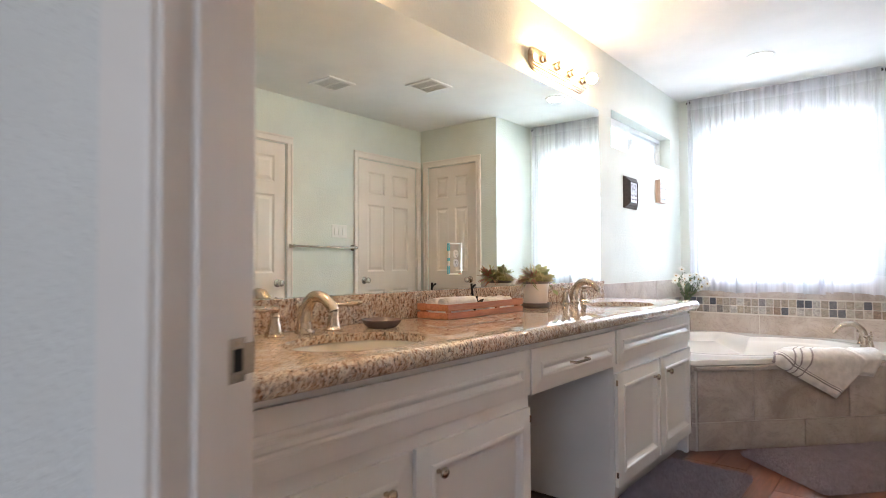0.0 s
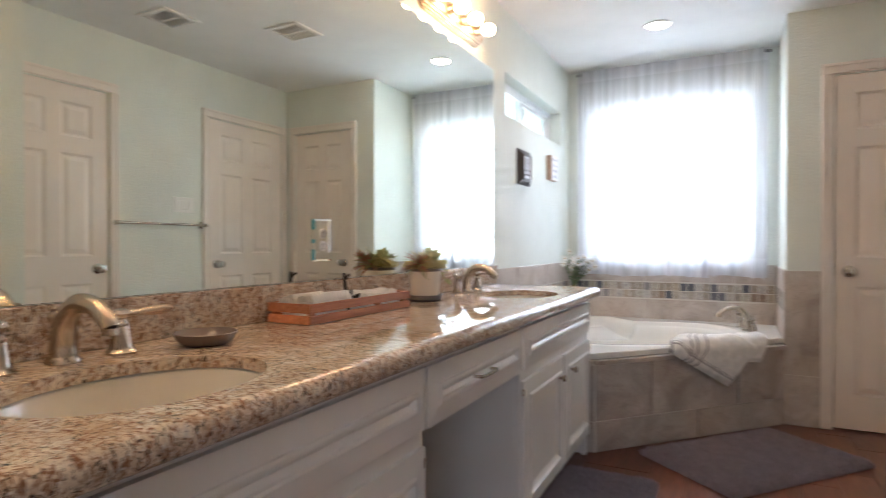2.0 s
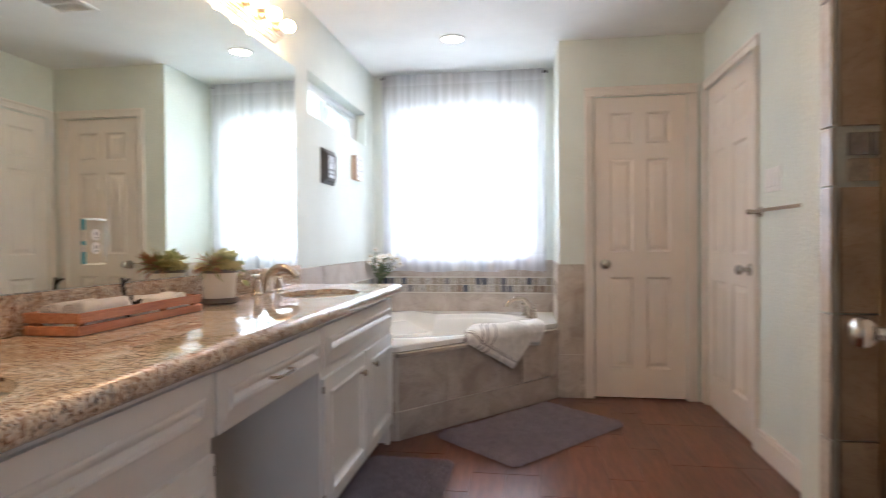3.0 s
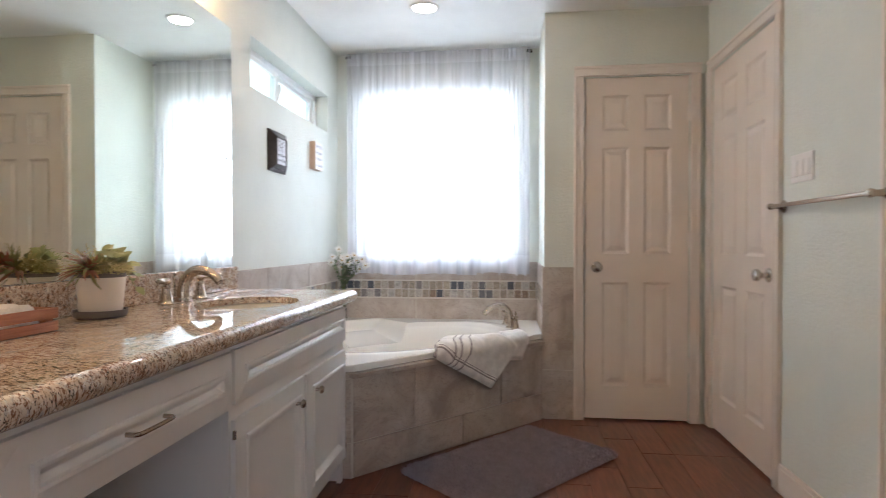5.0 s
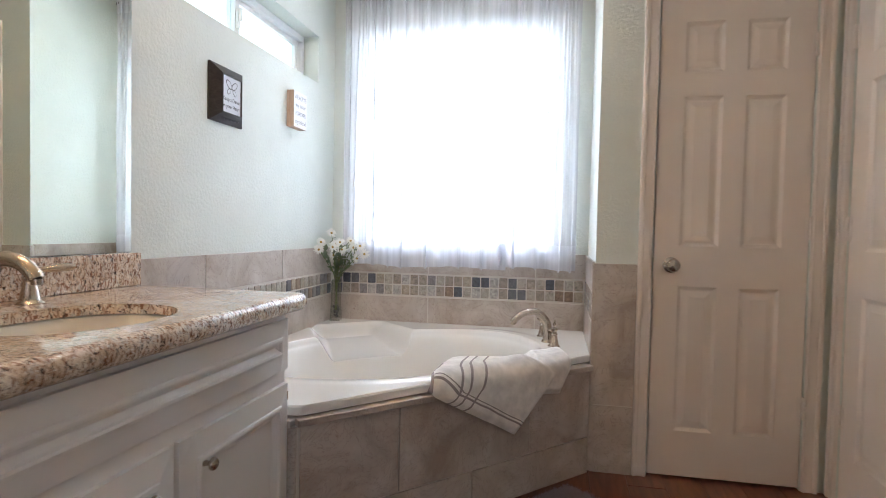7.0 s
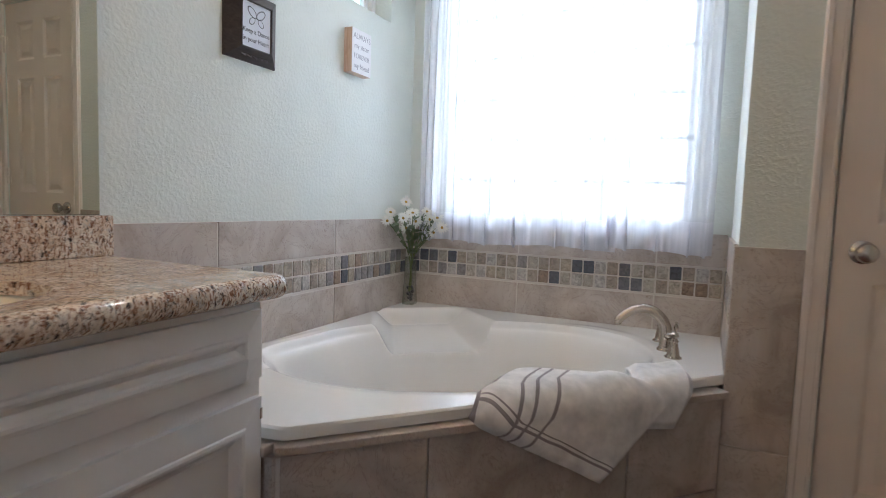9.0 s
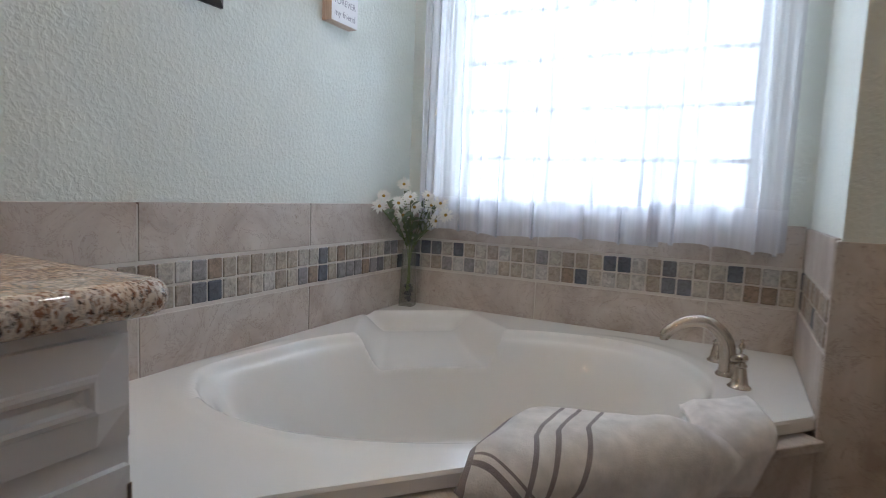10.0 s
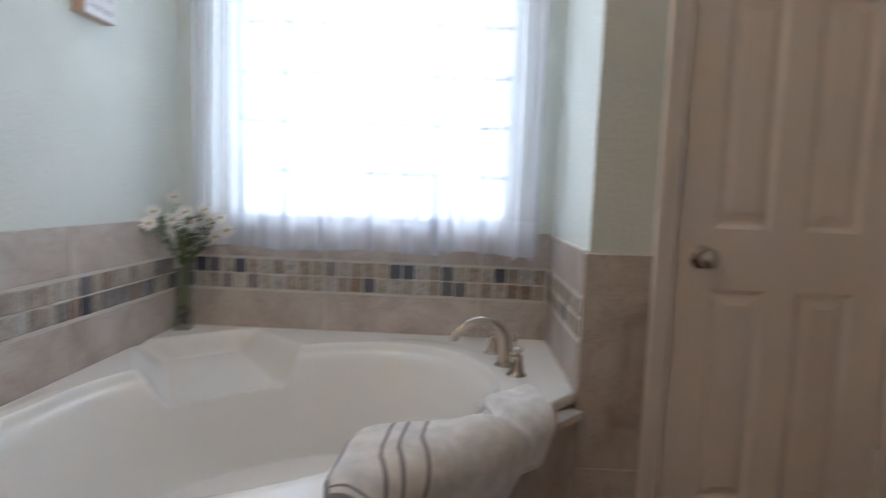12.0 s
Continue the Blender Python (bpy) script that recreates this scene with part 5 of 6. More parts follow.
part("valve", lathe([(0.0, 0), (0.075, 0), (0.073, 0.006), (0.03, 0.012), (0.028, 0.05), (0.0, 0.052)], (hx, SY1, 1.02), 24, pose(0, 0, 0, 90, 0, 0)), M_NICKEL, hs, smooth=40)
part("lever", tube([(hx, SY1 - 0.05, 1.02), (hx - 0.05, SY1 - 0.055, 1.0), (hx - 0.09, SY1 - 0.055, 0.985)], [0.009, 0.008, 0.006], 10), M_NICKEL, hs, smooth=50)

# ---- rugs ----
M_RUG = cloth("rug_pile", (0.43, 0.365, 0.42), 110, 1.0, 0.012)


def rug(cx, cy, w, h, turn, label, seed):
    rng = random.Random(seed)
    e = thing("bath_rug", (cx, cy, 0), label, "rug", "bath rugs")
    m = pose(cx, cy, 0, 0, 0, turn)
    nx, ny = 96, 60
    bm = bmesh.new()
    grid = []

    def height(u, v):
        d = min(0.5 - abs(u - 0.5), (0.5 - abs(v - 0.5)) * h / w) * w
        bumps = 0.006 * noise.noise(Vector((u * w * 30 + seed, v * h * 30, 0))) + 0.007 * noise.noise(Vector((u * w * 10 + seed, v * h * 10, 4)))
        return 0.005 + (0.018 + bumps) * smooth01(d / 0.03)

    def spot(u, v):
        r = 0.035
        x, y = (u - 0.5) * w, (v - 0.5) * h
        ox, oy = abs(x) - (w / 2 - r), abs(y) - (h / 2 - r)
        if ox > 0 and oy > 0:
            l = math.hypot(ox, oy)
            if l > r:
                x, y = math.copysign(w / 2 - r + ox * r / l, x), math.copysign(h / 2 - r + oy * r / l, y)
        return x, y

    for i in range(nx + 1):
        grid.append([bm.verts.new((*spot(i / nx, k / ny), height(i / nx, k / ny))) for k in range(ny + 1)])
    for a, b in zip(grid, grid[1:]):
        for k in range(ny):
            bm.faces.new((a[k], a[k + 1], b[k + 1], b[k]))
    part("mat", moved(bm, m), M_RUG, e, smooth=True)
    verts, faces = [], []
    for i in range(42000):
        u, v = rng.random(), rng.random()
        x, y = spot(u, v)
        z = height(u, v) - 0.003
        a, l = rng.uniform(0, 6.28), rng.uniform(0.014, 0.028)
        dx, dy = 0.003 * math.cos(a), 0.003 * math.sin(a)
        lean = Vector((rng.uniform(-1, 1), rng.uniform(-1, 1), 1.1)).normalized() * l
        n = len(verts)
        for p in ((x - dx, y - dy, z), (x + dx, y + dy, z), (x + lean.x, y + lean.y, z + lean.z)):
            verts.append(m @ Vector(p))
        faces.append((n, n + 1, n + 2))
    me = bpy.data.meshes.new("shag")
    me.from_pydata(verts, [], faces)
    me.materials.append(M_RUG)
    ob = new("shag", me)
    ob.parent = e
    ob.matrix_parent_inverse = base_of(e).inverted()
    tagged(ob, kind="stuff")


rug(-0.050, 3.512, 0.93, 0.575, 49, "grey-mauve shaggy bath rug lying in front of the tub", 2)
rug(-0.642, 2.530, 0.90, 0.415, 90, "grey-mauve shaggy bath rug lying before the vanity", 7)

# ---- towels over the tub's edge ----
M_TOWEL = cloth("terry_towel", (0.88, 0.85, 0.82), 300, 0.9, 0.004)
M_STRIPE = cloth("terry_stripe", (0.32, 0.28, 0.285), 520, 0.8, 0.004)


def over_edge(s, w, h):
    """A place on the drape over the tub's front edge: s along it, w down (+) or inwards (-), h off the surface."""
    r = 0.028 + h
    lip = 0.016
    if w < -0.02:
        off, z = -(-w - 0.02) + lip - 0.02, DECK + h
    elif w < 0.035:
        t = (w + 0.02) / 0.055 * math.pi / 2
        off, z = lip - 0.02 + r * math.sin(t), DECK + h - r * (1 - math.cos(t))
    else:
        off, z = lip - 0.02 + r, DECK + h - r - (w - 0.035)
    p = P0 + PD * s + PN * off
    return Vector((p.x, p.y, z))


def towel(label, origin, e1, e2, la, lb, lift, stripes, seed, thick):
    c = over_edge(origin[0] + 0.1, 0.1, 0)
    e = thing("towel", tuple(c), label, "towel", "towels on the tub")
    na, nb = 110, 80
    base, band = bmesh.new(), bmesh.new()

    def at(i, k):
        a, b = la * i / na, lb * k / nb
        bow = 0.010 * math.sin(3.1 * k / nb + seed)
        s = origin[0] + a * e1[0] + b * e2[0] + bow * e1[0]
        w = origin[1] + a * e1[1] + b * e2[1] + bow * e1[1]
        edge = min(a, la - a, b, lb - b)
        n1 = noise.noise(Vector((s * 7 + seed, w * 7, seed)))
        n2 = noise.noise(Vector((s * 22, w * 22 + seed, 1.5)))
        h = lift * (0.35 + 0.65 * smooth01(edge / 0.03)) + (0.011 * n1 + 0.0035 * n2) * smooth01(edge / 0.02) + 0.012
        if w < -0.10:
            h -= 0.16 * (-0.10 - w) * smooth01((-0.10 - w) / 0.08)
        return over_edge(s, w, h)

    pts = [[at(i, k) for k in range(nb + 1)] for i in range(na + 1)]
    vb = [[base.verts.new(p) for p in col] for col in pts]
    for i in range(na):
        for k in range(nb):
            f = base.faces.new((vb[i][k], vb[i + 1][k], vb[i + 1][k + 1], vb[i][k + 1]))
            a, b = la * (i + 0.5) / na, lb * (k + 0.5) / nb
            if any((a0 <= a <= a1) if kind == "a" else (a0 <= b <= a1) for kind, a0, a1 in stripes):
                f.material_index = 1
    ob = part("cloth", base, [M_TOWEL, M_STRIPE], e, smooth=True)
    sol = ob.modifiers.new("thickness", "SOLIDIFY")
    sol.thickness, sol.offset = thick, -1
    return e


towel("plain white terry towel folded over the tub's edge", (0.945, 0.10), (0.985, 0.12), (0.50, -0.866), 0.195, 0.30, 0.022, (), 5, 0.016)
towel("white terry towel with grey-brown stripes draped over the tub", (0.470, 0.018), (0.88, 0.474), (0.80, -0.60), 0.445, 0.315, 0.026,
      (("a", 0.0, 0.014), ("a", 0.084, 0.095), ("a", 0.116, 0.127), ("a", 0.160, 0.171), ("b", 0.040, 0.046), ("b", 0.054, 0.060)), 2, 0.012)

# ---- dish, tray and plant on the worktop ----
M_DISH = paint("grey_glaze", (0.19, 0.145, 0.135), 0.16)
d = thing("soap_dish", (-1.170, 1.180, ZT), "shallow dark grey glazed ceramic dish, empty", "dish")
part("bowl", lathe([(0.0, 0), (0.044, 0), (0.049, 0.002), (0.058, 0.010), (0.064, 0.020), (0.067, 0.026), (0.065, 0.0275), (0.061, 0.022), (0.053, 0.011), (0.044, 0.007), (0.0, 0.006)], (-1.170, 1.180, ZT + 0.0005), 40), M_DISH, d, smooth=35)

M_CEDAR = wood("cedar", (0.34, 0.125, 0.06), (0.47, 0.19, 0.095), (0.56, 0.26, 0.14), (14, 1.2, 14))
tr = thing("tray", (-1.215, 1.705, ZT), "slatted reddish cedar tray holding white cloths", "tray")
TX0, TX1, TY0, TY1, TZ = -1.302, -1.148, 1.502, 2.028, ZT + 0.0005
part("base", one_box(TX0 + 0.006, TX1 - 0.006, TY0 + 0.006, TY1 - 0.006, TZ, TZ + 0.006), M_CEDAR, tr)
for x in (TX0, TX1 - 0.008):
    for a, b in ((0.001, 0.024), (0.031, 0.056)):
        part("slat", one_box(x, x + 0.008, TY0, TY1, TZ + a, TZ + b, 0.001), M_CEDAR, tr)
    xi = x + 0.0085 if x == TX0 else x - 0.0105
    for y in (TY0 + 0.008, (TY0 + TY1) / 2 + 0.07, TY1 - 0.03):
        part("corner_block", one_box(xi, xi + 0.010, y, y + 0.022, TZ + 0.006, TZ + 0.054), M_CEDAR, tr)
for y in (TY0 + 0.0003, TY1 - 0.0083):
    for a, b in ((0.001, 0.024), (0.031, 0.056)):
        part("end_slat", one_box(TX0 + 0.0085, TX1 - 0.0085, y, y + 0.008, TZ + a, TZ + b, 0.001), M_CEDAR, tr)


def folded_cloth(x0, x1, y0, y1, z, seed, label, high=0.030):
    e = thing("folded_cloth", ((x0 + x1) / 2, (y0 + y1) / 2, z), label, "cloth", "folded washcloths")
    bm = bmesh.new()
    g = []
    for i in range(31):
        row = []
        for k in range(31):
            u, v = i / 30, k / 30
            edge = min(u, 1 - u, v, 1 - v)
            zz = z + high * smooth01(edge / 0.12) + 0.010 * noise.noise(Vector((u * 4 + seed, v * 4, seed))) * smooth01(edge / 0.1)
            row.append(bm.verts.new((x0 + (x1 - x0) * u, y0 + (y1 - y0) * v + 0.006 * noise.noise(Vector((u * 5, seed, v * 3))), zz)))
        g.append(row)
    for p, q in zip(g, g[1:]):
        for k in range(30):
            bm.faces.new((p[k], q[k], q[k + 1], p[k + 1]))
    part("cloth", bm, M_TOWEL, e, smooth=True)


def rolled_cloth(x, y, z, r, length, turn, seed):
    e = thing("rolled_cloth", (x, y, z), "white terry washcloth rolled up in the tray", "cloth", "rolled washcloths")
    bm = bmesh.new()
    n, turns = 130, 4.2
    rows = []
    for i in range(n + 1):
        t = i / n
        a = turns * 6.283 * t
        rr = r * (0.12 + 0.88 * t)
        row = []
        for k in range(9):
            yy = -length / 2 + length * k / 8
            wob = 1 + 0.04 * noise.noise(Vector((a * 0.5, k * 0.6, seed)))
            row.append(bm.verts.new((rr * wob * math.cos(a), yy + 0.003 * math.sin(a * 0.7 + seed), rr * wob * math.sin(a))))
        rows.append(row)
    for p, q in zip(rows, rows[1:]):
        for k in range(8):
            bm.faces.new((p[k], q[k], q[k + 1], p[k + 1]))
    ob = part("cloth", moved(bm, pose(x, y, z + r, 0, 0, turn)), M_TOWEL, e, smooth=True)
    sol = ob.modifiers.new("thickness", "SOLIDIFY")
    sol.thickness = 0.004
    return e


folded_cloth(TX0 + 0.022, TX1 - 0.022, 1.522, 1.722, TZ + 0.0065, 9.0, "white terry washcloth lying flat under the rolled ones", 0.022)
rolled_cloth(-1.262, 1.605, TZ + 0.020, 0.029, 0.150, 3, 1.0)
rolled_cloth(-1.198, 1.623, TZ + 0.022, 0.030, 0.170, -4, 3.0)


folded_cloth(TX0 + 0.024, TX1 - 0.024, 1.800, 2.014, TZ + 0.0065, 4.0, "white terry washcloths folded flat in the tray", 0.056)

# the iron twig standing in the tray
tw = thing("iron_twig", (-1.213, 1.758, TZ), "black iron twig ornament with leaves standing in the tray", "ornament")
part("stem", tube(curve_points([(-1.213, 1.760, TZ + 0.0065), (-1.215, 1.756, TZ + 0.05), (-1.219, 1.748, TZ + 0.095), (-1.222, 1.748, TZ + 0.128)], 8), [0.0055] * 12 + [0.0048] * 13, 10), M_IRON, tw, smooth=50)
part("branch", tube(curve_points([(-1.220, 1.748, TZ + 0.105), (-1.220, 1.763, TZ + 0.118), (-1.221, 1.774, TZ + 0.122)], 6), 0.004, 8), M_IRON, tw, smooth=50)
part("branch", tube(curve_points([(-1.214, 1.758, TZ + 0.03), (-1.212, 1.770, TZ + 0.05), (-1.214, 1.774, TZ + 0.075)], 6), 0.0042, 8), M_IRON, tw, smooth=50)


def leaf_mesh(bm, base, tip, width, curl=0.1, normal=None, cup=0.15):
    """A pointed leaf from base to tip, bent and cupped."""
    base, tip = Vector(base), Vector(tip)
    d = tip - base
    nrm = Vector(normal) if normal else Vector((0.3, -0.5, 0.9))
    side = d.cross(nrm)
    side = side.normalized() if side.length > 1e-6 else Vector((1, 0, 0))
    up = side.cross(d).normalized()
    rows = []
    L = d.length
    for t, k in ((0, 0.15), (0.25, 0.8), (0.5, 1.0), (0.78, 0.62), (1.0, 0.04)):
        c = base + d * t + up * curl * L * math.sin(math.pi * t * 0.9)
        rows.append([bm.verts.new(c + side * width * k * s + up * cup * width * abs(s) * k) for s in (-1, 0, 1)])
    for a, b in zip(rows, rows[1:]):
        for i in range(2):
            bm.faces.new((a[i], a[i + 1], b[i + 1], b[i]))
    return bm


part("leaf", leaf_mesh(bmesh.new(), (-1.211, 1.766, TZ + 0.03), (-1.198, 1.803, TZ + 0.062), 0.011), M_IRON, tw)
part("leaf", leaf_mesh(bmesh.new(), (-1.214, 1.753, TZ + 0.035), (-1.230, 1.698, TZ + 0.062), 0.010, 0.25), M_IRON, tw)
part("leaf", leaf_mesh(bmesh.new(), (-1.211, 1.754, TZ + 0.02), (-1.204, 1.726, TZ + 0.050), 0.008), M_IRON, tw)


def leaf_paint(name, a, b, rough=0.5):
    m, nt, bs = mk(name, a, rough)
    rnd = nt.nodes.new("ShaderNodeNewGeometry").outputs["Random Per Island"]
    nt.links.new(mix(nt, noise_tex(nt, place(nt), 60, 3), ramp(nt, rnd, [(0, a), (1, b)]), ramp(nt, rnd, [(0, b), (1, a)])), bs.inputs["Base Color"])
    return m


M_GREEN = leaf_paint("succulent_green", (0.24, 0.29, 0.12), (0.46, 0.46, 0.22))
M_OLIVE = leaf_paint("moss_olive", (0.58, 0.48, 0.22), (0.40, 0.37, 0.16))
M_RED = leaf_paint("red_tips", (0.50, 0.17, 0.12), (0.40, 0.24, 0.14))
M_POT = paint("white_pot", (0.80, 0.75, 0.68), 0.35, vary=0.03)
M_SAUCER = paint("grey_saucer", (0.16, 0.14, 0.13), 0.5)
M_SOIL = paint("dark_soil", (0.05, 0.035, 0.025), 0.95, vary=0.3)
PX, PY = -1.222, 2.268
pl = thing("potted_plant", (PX, PY, ZT), "mixed succulents in a white pot on a grey saucer", "plant")
part("saucer", lathe([(0.0, 0), (0.050, 0), (0.056, 0.004), (0.058, 0.018), (0.054, 0.018), (0.052, 0.006), (0.0, 0.006)], (PX, PY, ZT + 0.0005), 36), M_SAUCER, pl, smooth=35)
part("pot", lathe([(0.0, 0), (0.043, 0), (0.045, 0.003), (0.0525, 0.084), (0.0525, 0.088), (0.049, 0.088), (0.048, 0.078), (0.0, 0.080)], (PX, PY, ZT + 0.007), 40), M_POT, pl, smooth=35)
part("inner_pot", lathe([(0.0, 0.02), (0.044, 0.02), (0.0505, 0.086), (0.0535, 0.090), (0.0535, 0.100), (0.050, 0.100), (0.048, 0.086), (0.0, 0.084)], (PX, PY, ZT + 0.007), 36), M_SAUCER, pl, "grey plastic inner pot rim", smooth=35)
part("soil", lathe([(0.0, 0.012), (0.03, 0.012), (0.049, 0.008), (0.0485, 0.0), (0.0, 0.0)], (PX, PY, ZT + 0.0935), 28), M_SOIL, pl, smooth=60)
rng = random.Random(21)
ZP = ZT + 0.100


# fan of thin red-tipped blades leaning out over the rim
bm, bm2 = bmesh.new(), bmesh.new()
for i in range(90):
    d = Vector((rng.uniform(-0.75, 0.95), -1.0 + rng.uniform(-0.5, 0.95), rng.uniform(-0.45, 1.05))).normalized()
    c = Vector((PX + 0.006, PY - 0.046, ZP + 0.014))
    leaf_mesh(bm if d.y < -0.45 and i % 4 else bm2, c, c + d * rng.uniform(0.048, 0.072), 0.0036, 0.12, (d.z, 0.2, 0.6))
part("spiky_rosette", bm, M_RED, pl, smooth=True)
part("spiky_rosette", bm2, M_GREEN, pl, smooth=True)
# mound of fine yellow-green sprigs
bm = bmesh.new()
for i in range(900):
    a, q = rng.uniform(0, 6.28), 0.056 * math.sqrt(rng.random())
    h = 0.030 * (1 - (q / 0.062) ** 2)
    p = Vector((PX + q * math.cos(a), PY + q * math.sin(a), ZP - 0.002 + h * rng.uniform(0.5, 1.0)))
    t = p + Vector((rng.uniform(-0.016, 0.016) + 0.010 * math.cos(a), rng.uniform(-0.016, 0.016) + 0.010 * math.sin(a), rng.uniform(-0.004, 0.018)))
    leaf_mesh(bm, p, t, rng.uniform(0.0016, 0.0034), 0.2)
tagged(part("moss", bm, M_OLIVE, pl, smooth=True), kind="stuff")
# stems of broad oval leaves, some hanging over the rim
STEMS = ((0.050, 0.020, 0.040), (0.085, 0.012, 0.022), (0.088, 0.030, -0.008), (0.076, 0.036, -0.034), (0.030, -0.012, 0.050), (0.064, -0.020, 0.034), (0.012, 0.030, 0.040))
for dy, dx, dz in STEMS:
    p = [(PX, PY + 0.015, ZP), (PX + dx * 0.5, PY + dy * 0.6, ZP + 0.022 + max(dz, 0) * 0.4), (PX + dx, PY + dy, ZP + dz)]
    line = curve_points(p, 6)
    st = part("stem", tube(line, 0.0011, 6), M_GREEN, pl, smooth=True)
    for i in range(6):
        c = Vector(line[4 + (i * (len(line) - 5)) // 5])
        o = Vector((rng.uniform(-0.018, 0.020), rng.uniform(-0.008, 0.030), rng.uniform(-0.010, 0.014) + 0.2 * dz))
        part("leaf", leaf_mesh(bmesh.new(), c, c + o.normalized() * rng.uniform(0.024, 0.040), rng.uniform(0.008, 0.0115), 0.15), M_GREEN, st, smooth=True)
for k in range(5):
    p = Vector((PX + rng.uniform(-0.02, 0.02), PY - 0.02 - 0.006 * k, ZP + 0.02))
    t = p + Vector((rng.uniform(-0.03, 0.01), rng.uniform(-0.06, 0.04), 0.030 + 0.006 * k))
    bm = tube(curve_points([p, (p + t) / 2 + Vector((0, 0.006, 0)), t], 6), 0.0007, 5)
    for i in range(22):
        c = p.lerp(t, 0.25 + 0.75 * i / 22)
        leaf_mesh(bm, c, c + Vector((rng.uniform(-0.009, 0.009), rng.uniform(-0.012, 0.012), 0.004)), 0.0010, 0.1)
    part("fern_sprig", bm, M_OLIVE, pl, smooth=True)

pl.scale = (1.2, 1.2, 1.2)

# ---- vase of daisies ----
VX, VY = -1.268, 4.792
M_STONE = paint("dark_pebble", (0.05, 0.05, 0.065), 0.3, vary=0.4)
M_STEM = mk("stem_green", (0.16, 0.20, 0.06), 0.5)[0]
M_LEAF = leaf_paint("daisy_leaf", (0.11, 0.16, 0.09), (0.24, 0.29, 0.18))
M_PETAL = mk("white_petal", (0.80, 0.79, 0.74), 0.6)[0]
M_EYE = mk("yellow_centre", (0.42, 0.26, 0.04), 0.8)[0]
vs = thing("flower_vase", (VX, VY, DECK), "tall clear glass vase of white daisies on the tub deck", "vase")
bm = bmesh.new()
prof = [(0.030, 0.0), (0.031, 0.004), (0.026, 0.12), (0.024, 0.235)]
g = part("glass", moved(lathe(prof, n=4, m=pose(0, 0, 0, 0, 0, 45) @ Matrix.Diagonal((1.3, 1.3, 1, 1))), pose(VX, VY, DECK + 0.001, 0, 0, 8)), M_VASE, vs, "tapered square clear glass")
rng = random.Random(31)
for i in range(16):
    z = DECK + 0.024 + 0.0042 * i
    a, q = rng.uniform(0, 6.28), rng.uniform(0.004, 0.017)
    r = rng.uniform(0.007, 0.0105)
    b = lathe([(0.0, -r * 0.7), (r * 0.7, -r * 0.5), (r, 0), (r * 0.7, r * 0.5), (0.0, r * 0.7)], n=9)
    part("pebble", moved(b, pose(VX + q * math.cos(a), VY + q * math.sin(a), z, rng.uniform(0, 60), rng.uniform(0, 60), 0)), M_STONE, vs, smooth=True)
HEADS = [(0.005, -0.005, 0.475, 30), (-0.030, -0.085, 0.425, 20), (0.045, -0.085, 0.400, 20), (0.055, -0.035, 0.385, 10), (0.02, 0.02, 0.415, 40), (0.085, 0.015, 0.395, 15),
         (0.075, 0.040, 0.432, 35), (0.11, 0.055, 0.405, 10), (0.10, -0.01, 0.335, -15), (0.03, -0.045, 0.352, 5), (-0.005, -0.10, 0.385, 15), (0.06, -0.06, 0.425, 50), (0.125, 0.03, 0.360, 0)]
for hx, hy, hz, tilt in HEADS:
    tip = Vector((max(VX + hx * 1.65 - 0.035, XT + 0.022), min(VY + hy * 1.9, 4.775), DECK + hz + 0.028))
    base = Vector((VX + rng.uniform(-0.008, 0.008), VY + rng.uniform(-0.008, 0.008), DECK + 0.06))
    neck = Vector((VX + hx * 0.12, VY + hy * 0.12, DECK + 0.235))
    line = curve_points([base, neck, neck.lerp(tip, 0.55) + Vector((0, 0, 0.015)), tip], 8)
    fl = part("flower_stem", tube(line, 0.0017, 7), M_STEM, vs, smooth=True)
    face = Vector((0.55 + rng.uniform(-0.3, 0.3), -0.75 + rng.uniform(-0.3, 0.3), math.tan(radians(tilt)))).normalized()
    rot = face.to_track_quat("Z", "Y").to_matrix().to_4x4()
    m = Matrix.Translation(tip) @ rot
    pet = bmesh.new()
    R = rng.uniform(0.029, 0.037)
    n = 15
    for i in range(n):
        a = 6.283 * i / n + rng.uniform(-0.1, 0.1)
        rr = R * rng.uniform(0.88, 1.08)
        leaf_mesh(pet, (0.004 * math.cos(a), 0.004 * math.sin(a), 0.001), (rr * math.cos(a), rr * math.sin(a), rng.uniform(-0.002, 0.007)), 0.0042, 0.10, (0, 0, 1), 0.3)
    part("petals", moved(pet, m), M_PETAL, fl, "white daisy petals", smooth=True)
    part("centre", moved(lathe([(0.0, -0.002), (0.006, 0), (0.0065, 0.003), (0.004, 0.006), (0.0, 0.007)], n=12), m), M_EYE, fl, "yellow centre", smooth=True)
    for i in range(7):
        c = line[9 + 2 * i] if 9 + 2 * i < len(line) else line[-3]
        t = c + Vector((rng.uniform(-0.03, 0.045), rng.uniform(-0.045, 0.03), rng.uniform(0.004, 0.04)))
        t.x, t.y = max(t.x, XT + 0.006), min(t.y, 4.785)
        part("leaf", leaf_mesh(bmesh.new(), c, t, rng.uniform(0.008, 0.015), 0.15), M_LEAF, fl, smooth=True)


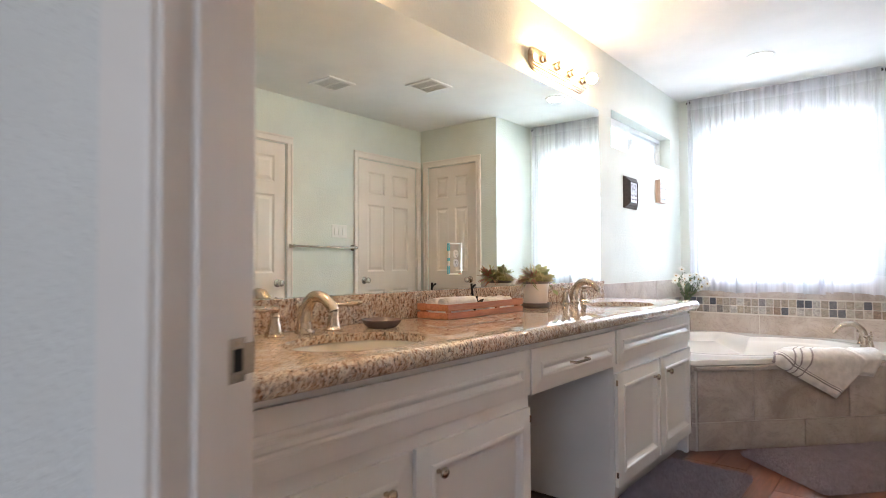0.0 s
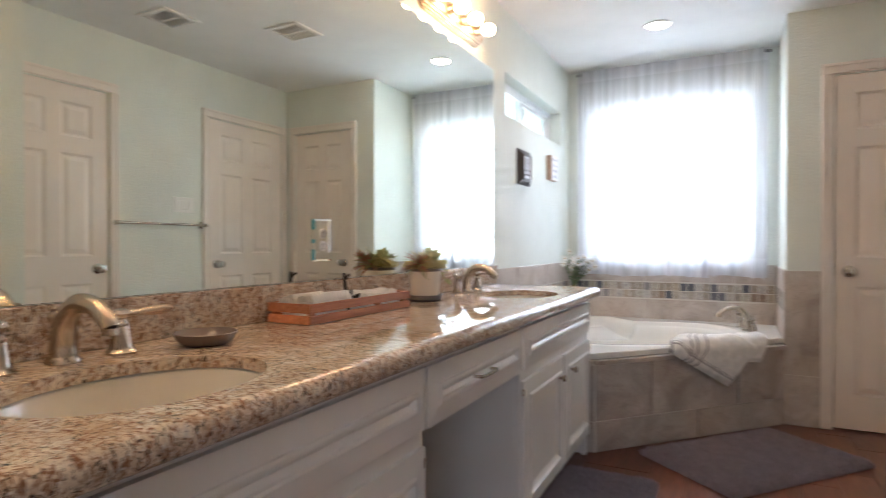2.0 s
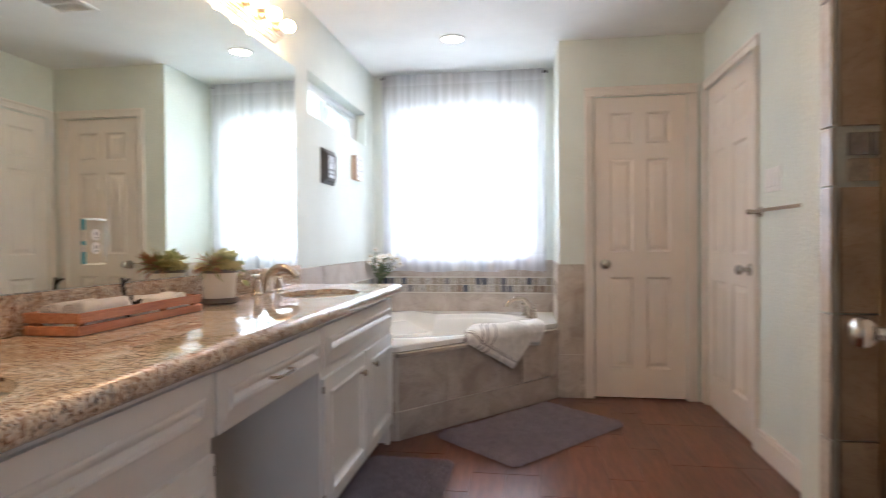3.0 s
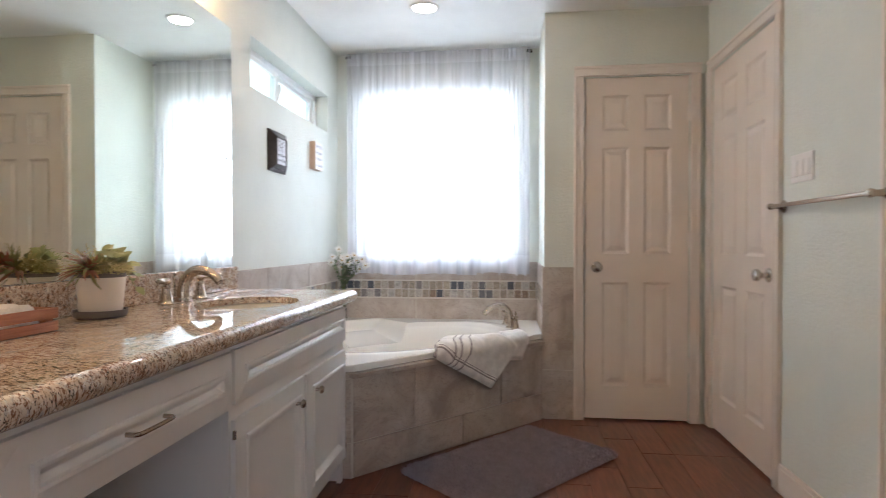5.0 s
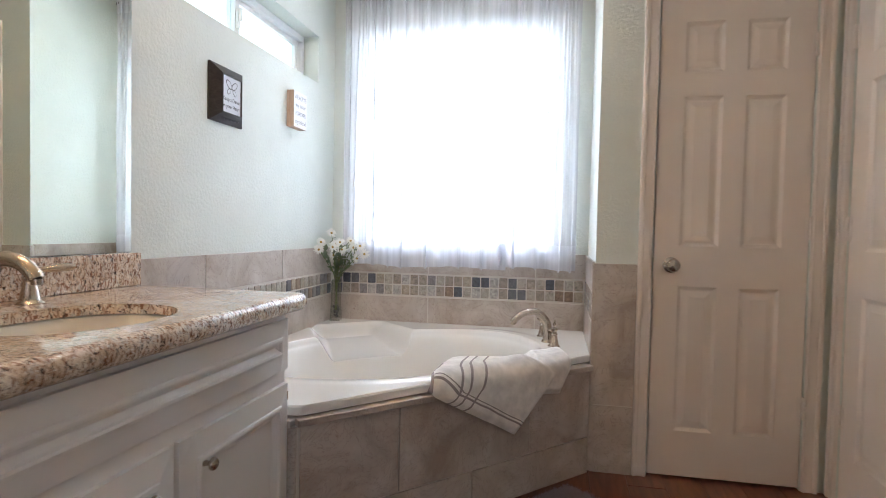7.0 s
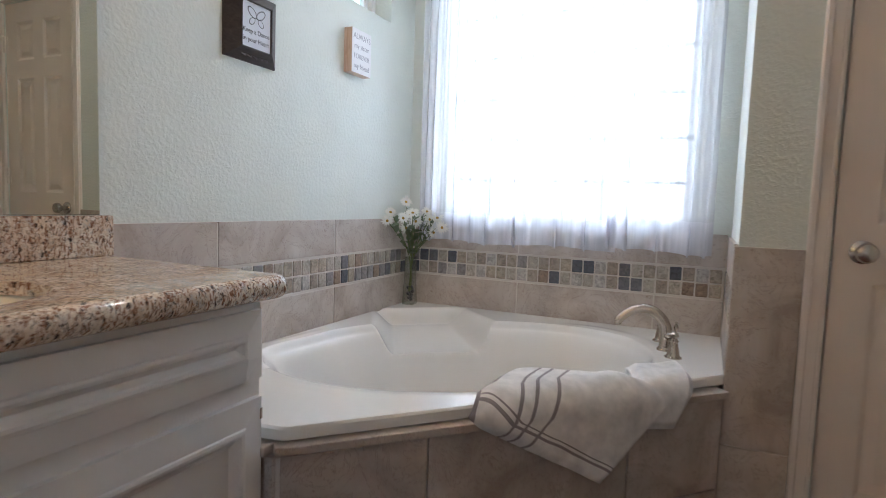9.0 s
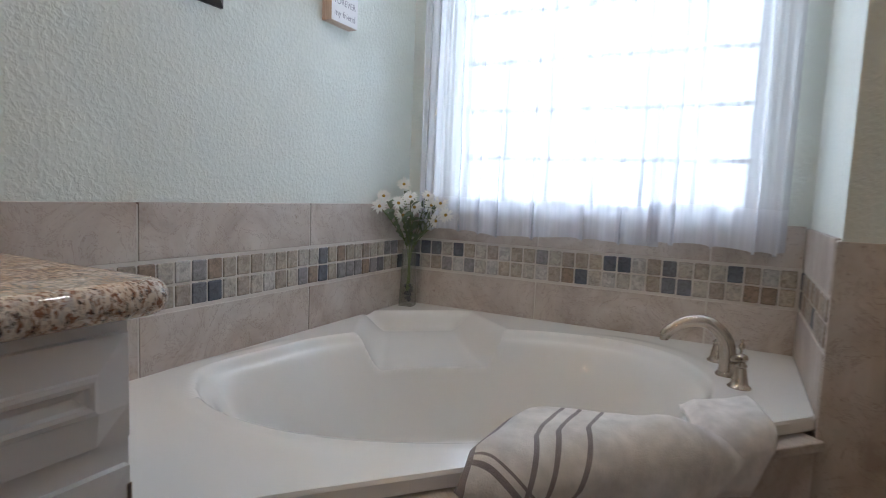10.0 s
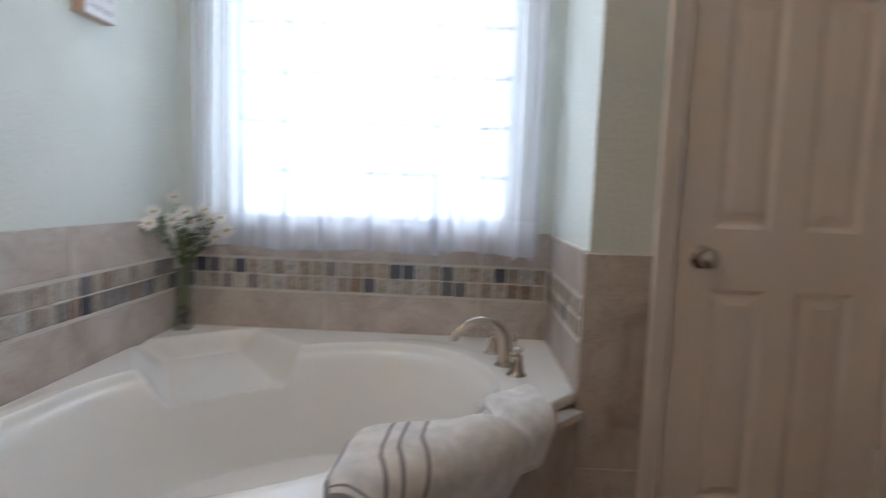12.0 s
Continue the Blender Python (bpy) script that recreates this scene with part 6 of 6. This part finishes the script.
# ---- picture and sign on the wall ----
def text_part(words, size, m, material, parent, name="lettering"):
    cu = bpy.data.curves.new("words", "FONT")
    cu.body, cu.size, cu.align_x, cu.align_y, cu.extrude = words, size, "CENTER", "CENTER", 0.0003
    t = new("words", cu)
    bpy.context.view_layer.update()
    me = bpy.data.meshes.new_from_object(t)
    bpy.data.objects.remove(t)
    me.transform(m)
    me.materials.append(material)
    ob = new(name, me)
    ob.parent = parent
    ob.matrix_parent_inverse = base_of(parent).inverted()
    return ob


WALLFACE = Matrix(((0, 0, 1, 0), (1, 0, 0, 0), (0, 1, 0, 0), (0, 0, 0, 1)))  # x to the wall's run, y up, z off the wall
M_EBONY = wood("dark_frame_wood", (0.018, 0.013, 0.012), (0.035, 0.026, 0.024), (0.055, 0.042, 0.038), (14, 2, 14), 0.4)
M_PAPER = paint("print_paper", (0.72, 0.74, 0.80), 0.6, vary=0.05)
M_INK = mk("grey_ink", (0.10, 0.10, 0.12), 0.7)[0]
FY, FZ = 3.762, 1.5555
pf = thing("picture_frame", (XW, FY, FZ), "dark wooden picture frame with a small butterfly print", "picture")
bm = bmesh.new()
o, i_, dp = (0.114, 0.110), (0.068, 0.074), 0.036
ring = [[bm.verts.new((XW + x, FY + sy * a[0], FZ + sz * a[1])) for sy, sz in ((-1, -1), (1, -1), (1, 1), (-1, 1))] for a, x in ((o, 0.0), (o, 0.008), (i_, dp), ((i_[0] - 0.003, i_[1] - 0.003), dp), ((i_[0] - 0.004, i_[1] - 0.004), dp - 0.006))]
for a, b in zip(ring, ring[1:]):
    for k in range(4):
        bm.faces.new((a[k], a[(k + 1) % 4], b[(k + 1) % 4], b[k]))
part("frame", bm, M_EBONY, pf, "wide bevelled dark wood frame")
pr = part("print", one_box(XW + dp - 0.010, XW + dp - 0.006, FY - i_[0] + 0.003, FY + i_[0] - 0.003, FZ - i_[1] + 0.003, FZ + i_[1] - 0.003), M_PAPER, pf, "pale printed paper")
for words, dz, size in (("Keep a Dance", -0.018, 0.021), ("in your Heart", -0.045, 0.021)):
    text_part(words, size, pose(XW + dp - 0.0055, FY, FZ + dz) @ WALLFACE, M_INK, pr)
for sy in (-1, 1):
    for dz, r1, r2, tilt in ((0.040, 0.024, 0.013, 35), (0.014, 0.016, 0.010, -40)):
        b = bmesh.new()
        outer = [b.verts.new((r1 * math.cos(t), r2 * math.sin(t), 0)) for t in [6.283 * k / 24 for k in range(24)]]
        inner = [b.verts.new((r1 * 0.82 * math.cos(t), r2 * 0.78 * math.sin(t), 0.0004)) for t in [6.283 * k / 24 for k in range(24)]]
        for k in range(24):
            b.faces.new((outer[k], outer[(k + 1) % 24], inner[(k + 1) % 24], inner[k]))
        part("drawing", moved(b, pose(XW + dp - 0.0052, FY + sy * 0.019, FZ + dz) @ WALLFACE @ pose(0, 0, 0, 0, 0, sy * tilt)), M_INK, pr)
for k in range(5):
    y = FY - 0.05 + 0.025 * k
    b = lathe([(0.010, 0), (0.011, 0.0015), (0.008, 0.002), (0.007, 0.0005)], n=14)
    part("carving", moved(b, pose(XW + 0.0225, y, FZ - 0.092, 0, 52, 0)), M_EBONY, pf)

M_PINE = wood("pale_pine", (0.52, 0.37, 0.28), (0.61, 0.46, 0.36), (0.67, 0.52, 0.42), (14, 14, 2))
M_SIGN = paint("sign_white", (0.78, 0.77, 0.78), 0.5, vary=0.04)
M_TYPE = mk("soft_grey_type", (0.36, 0.35, 0.38), 0.7)[0]
SY_, SZ_ = 4.359, 1.621
sg = thing("sign_block", (XW, SY_, SZ_), "small white sign block with pine sides and grey words", "sign")
part("block", one_box(XW, XW + 0.038, SY_ - 0.071, SY_ + 0.071, SZ_ - 0.088, SZ_ + 0.088, 0.001), M_PINE, sg)
fc = part("face", one_box(XW + 0.038, XW + 0.0395, SY_ - 0.0705, SY_ + 0.0705, SZ_ - 0.0875, SZ_ + 0.0875, 0.0005), M_SIGN, sg, "white painted face")
for words, dz, size in (("ALWAYS", 0.058, 0.032), ("my sister", 0.020, 0.030), ("FOREVER", -0.021, 0.028), ("my friend", -0.060, 0.030)):
    text_part(words, size, pose(XW + 0.0397, SY_, SZ_ + dz) @ WALLFACE, M_TYPE, fc)

# ---- tub taps ----
tf = thing("tub_faucet", (-0.06, 4.51, DECK), "brushed nickel tub faucet with an arched spout and two handles", "faucet")
spout_tap(tf, (-0.062, 4.507), 188, DECK + 0.0005, 0.168, 0.148)
handle_tap(tf, (-0.031, 4.408), 250, DECK + 0.0005, 0.045)
handle_tap(tf, (-0.090, 4.655), 110, DECK + 0.0005, 0.045)

# ---- floor planks ----
rng = random.Random(5)
PW, PL = 0.155, 0.62
plank_shapes = {}
x = 0.440 - PW * 10
while x < 1.10:
    shift = rng.choice((0.0, 0.2, 0.41))
    y = -0.4 - shift
    while y < 4.42:
        a, b = x + 0.0012, x + PW - 0.0012
        hid = (b < -0.86 and y > 0.2) or (x > 1.09) or (b < 0.12 and y > 4.3)
        if not hid:
            ob_mesh = plank_shapes.get("plank")
            if ob_mesh is None:
                pb = one_box(0, PW - 0.0024, 0, PL - 0.0024, -0.006, 0.0, 0.0009)
                t = link_mesh("plank", pb, M_PLANK)
                ob_mesh = plank_shapes["plank"] = t.data
                bpy.data.objects.remove(t)
            ob = new("plank", ob_mesh)
            ob.parent = floor
            ob.location = (a, y, rng.uniform(-0.0004, 0.0))
        y += PL
    x += PW
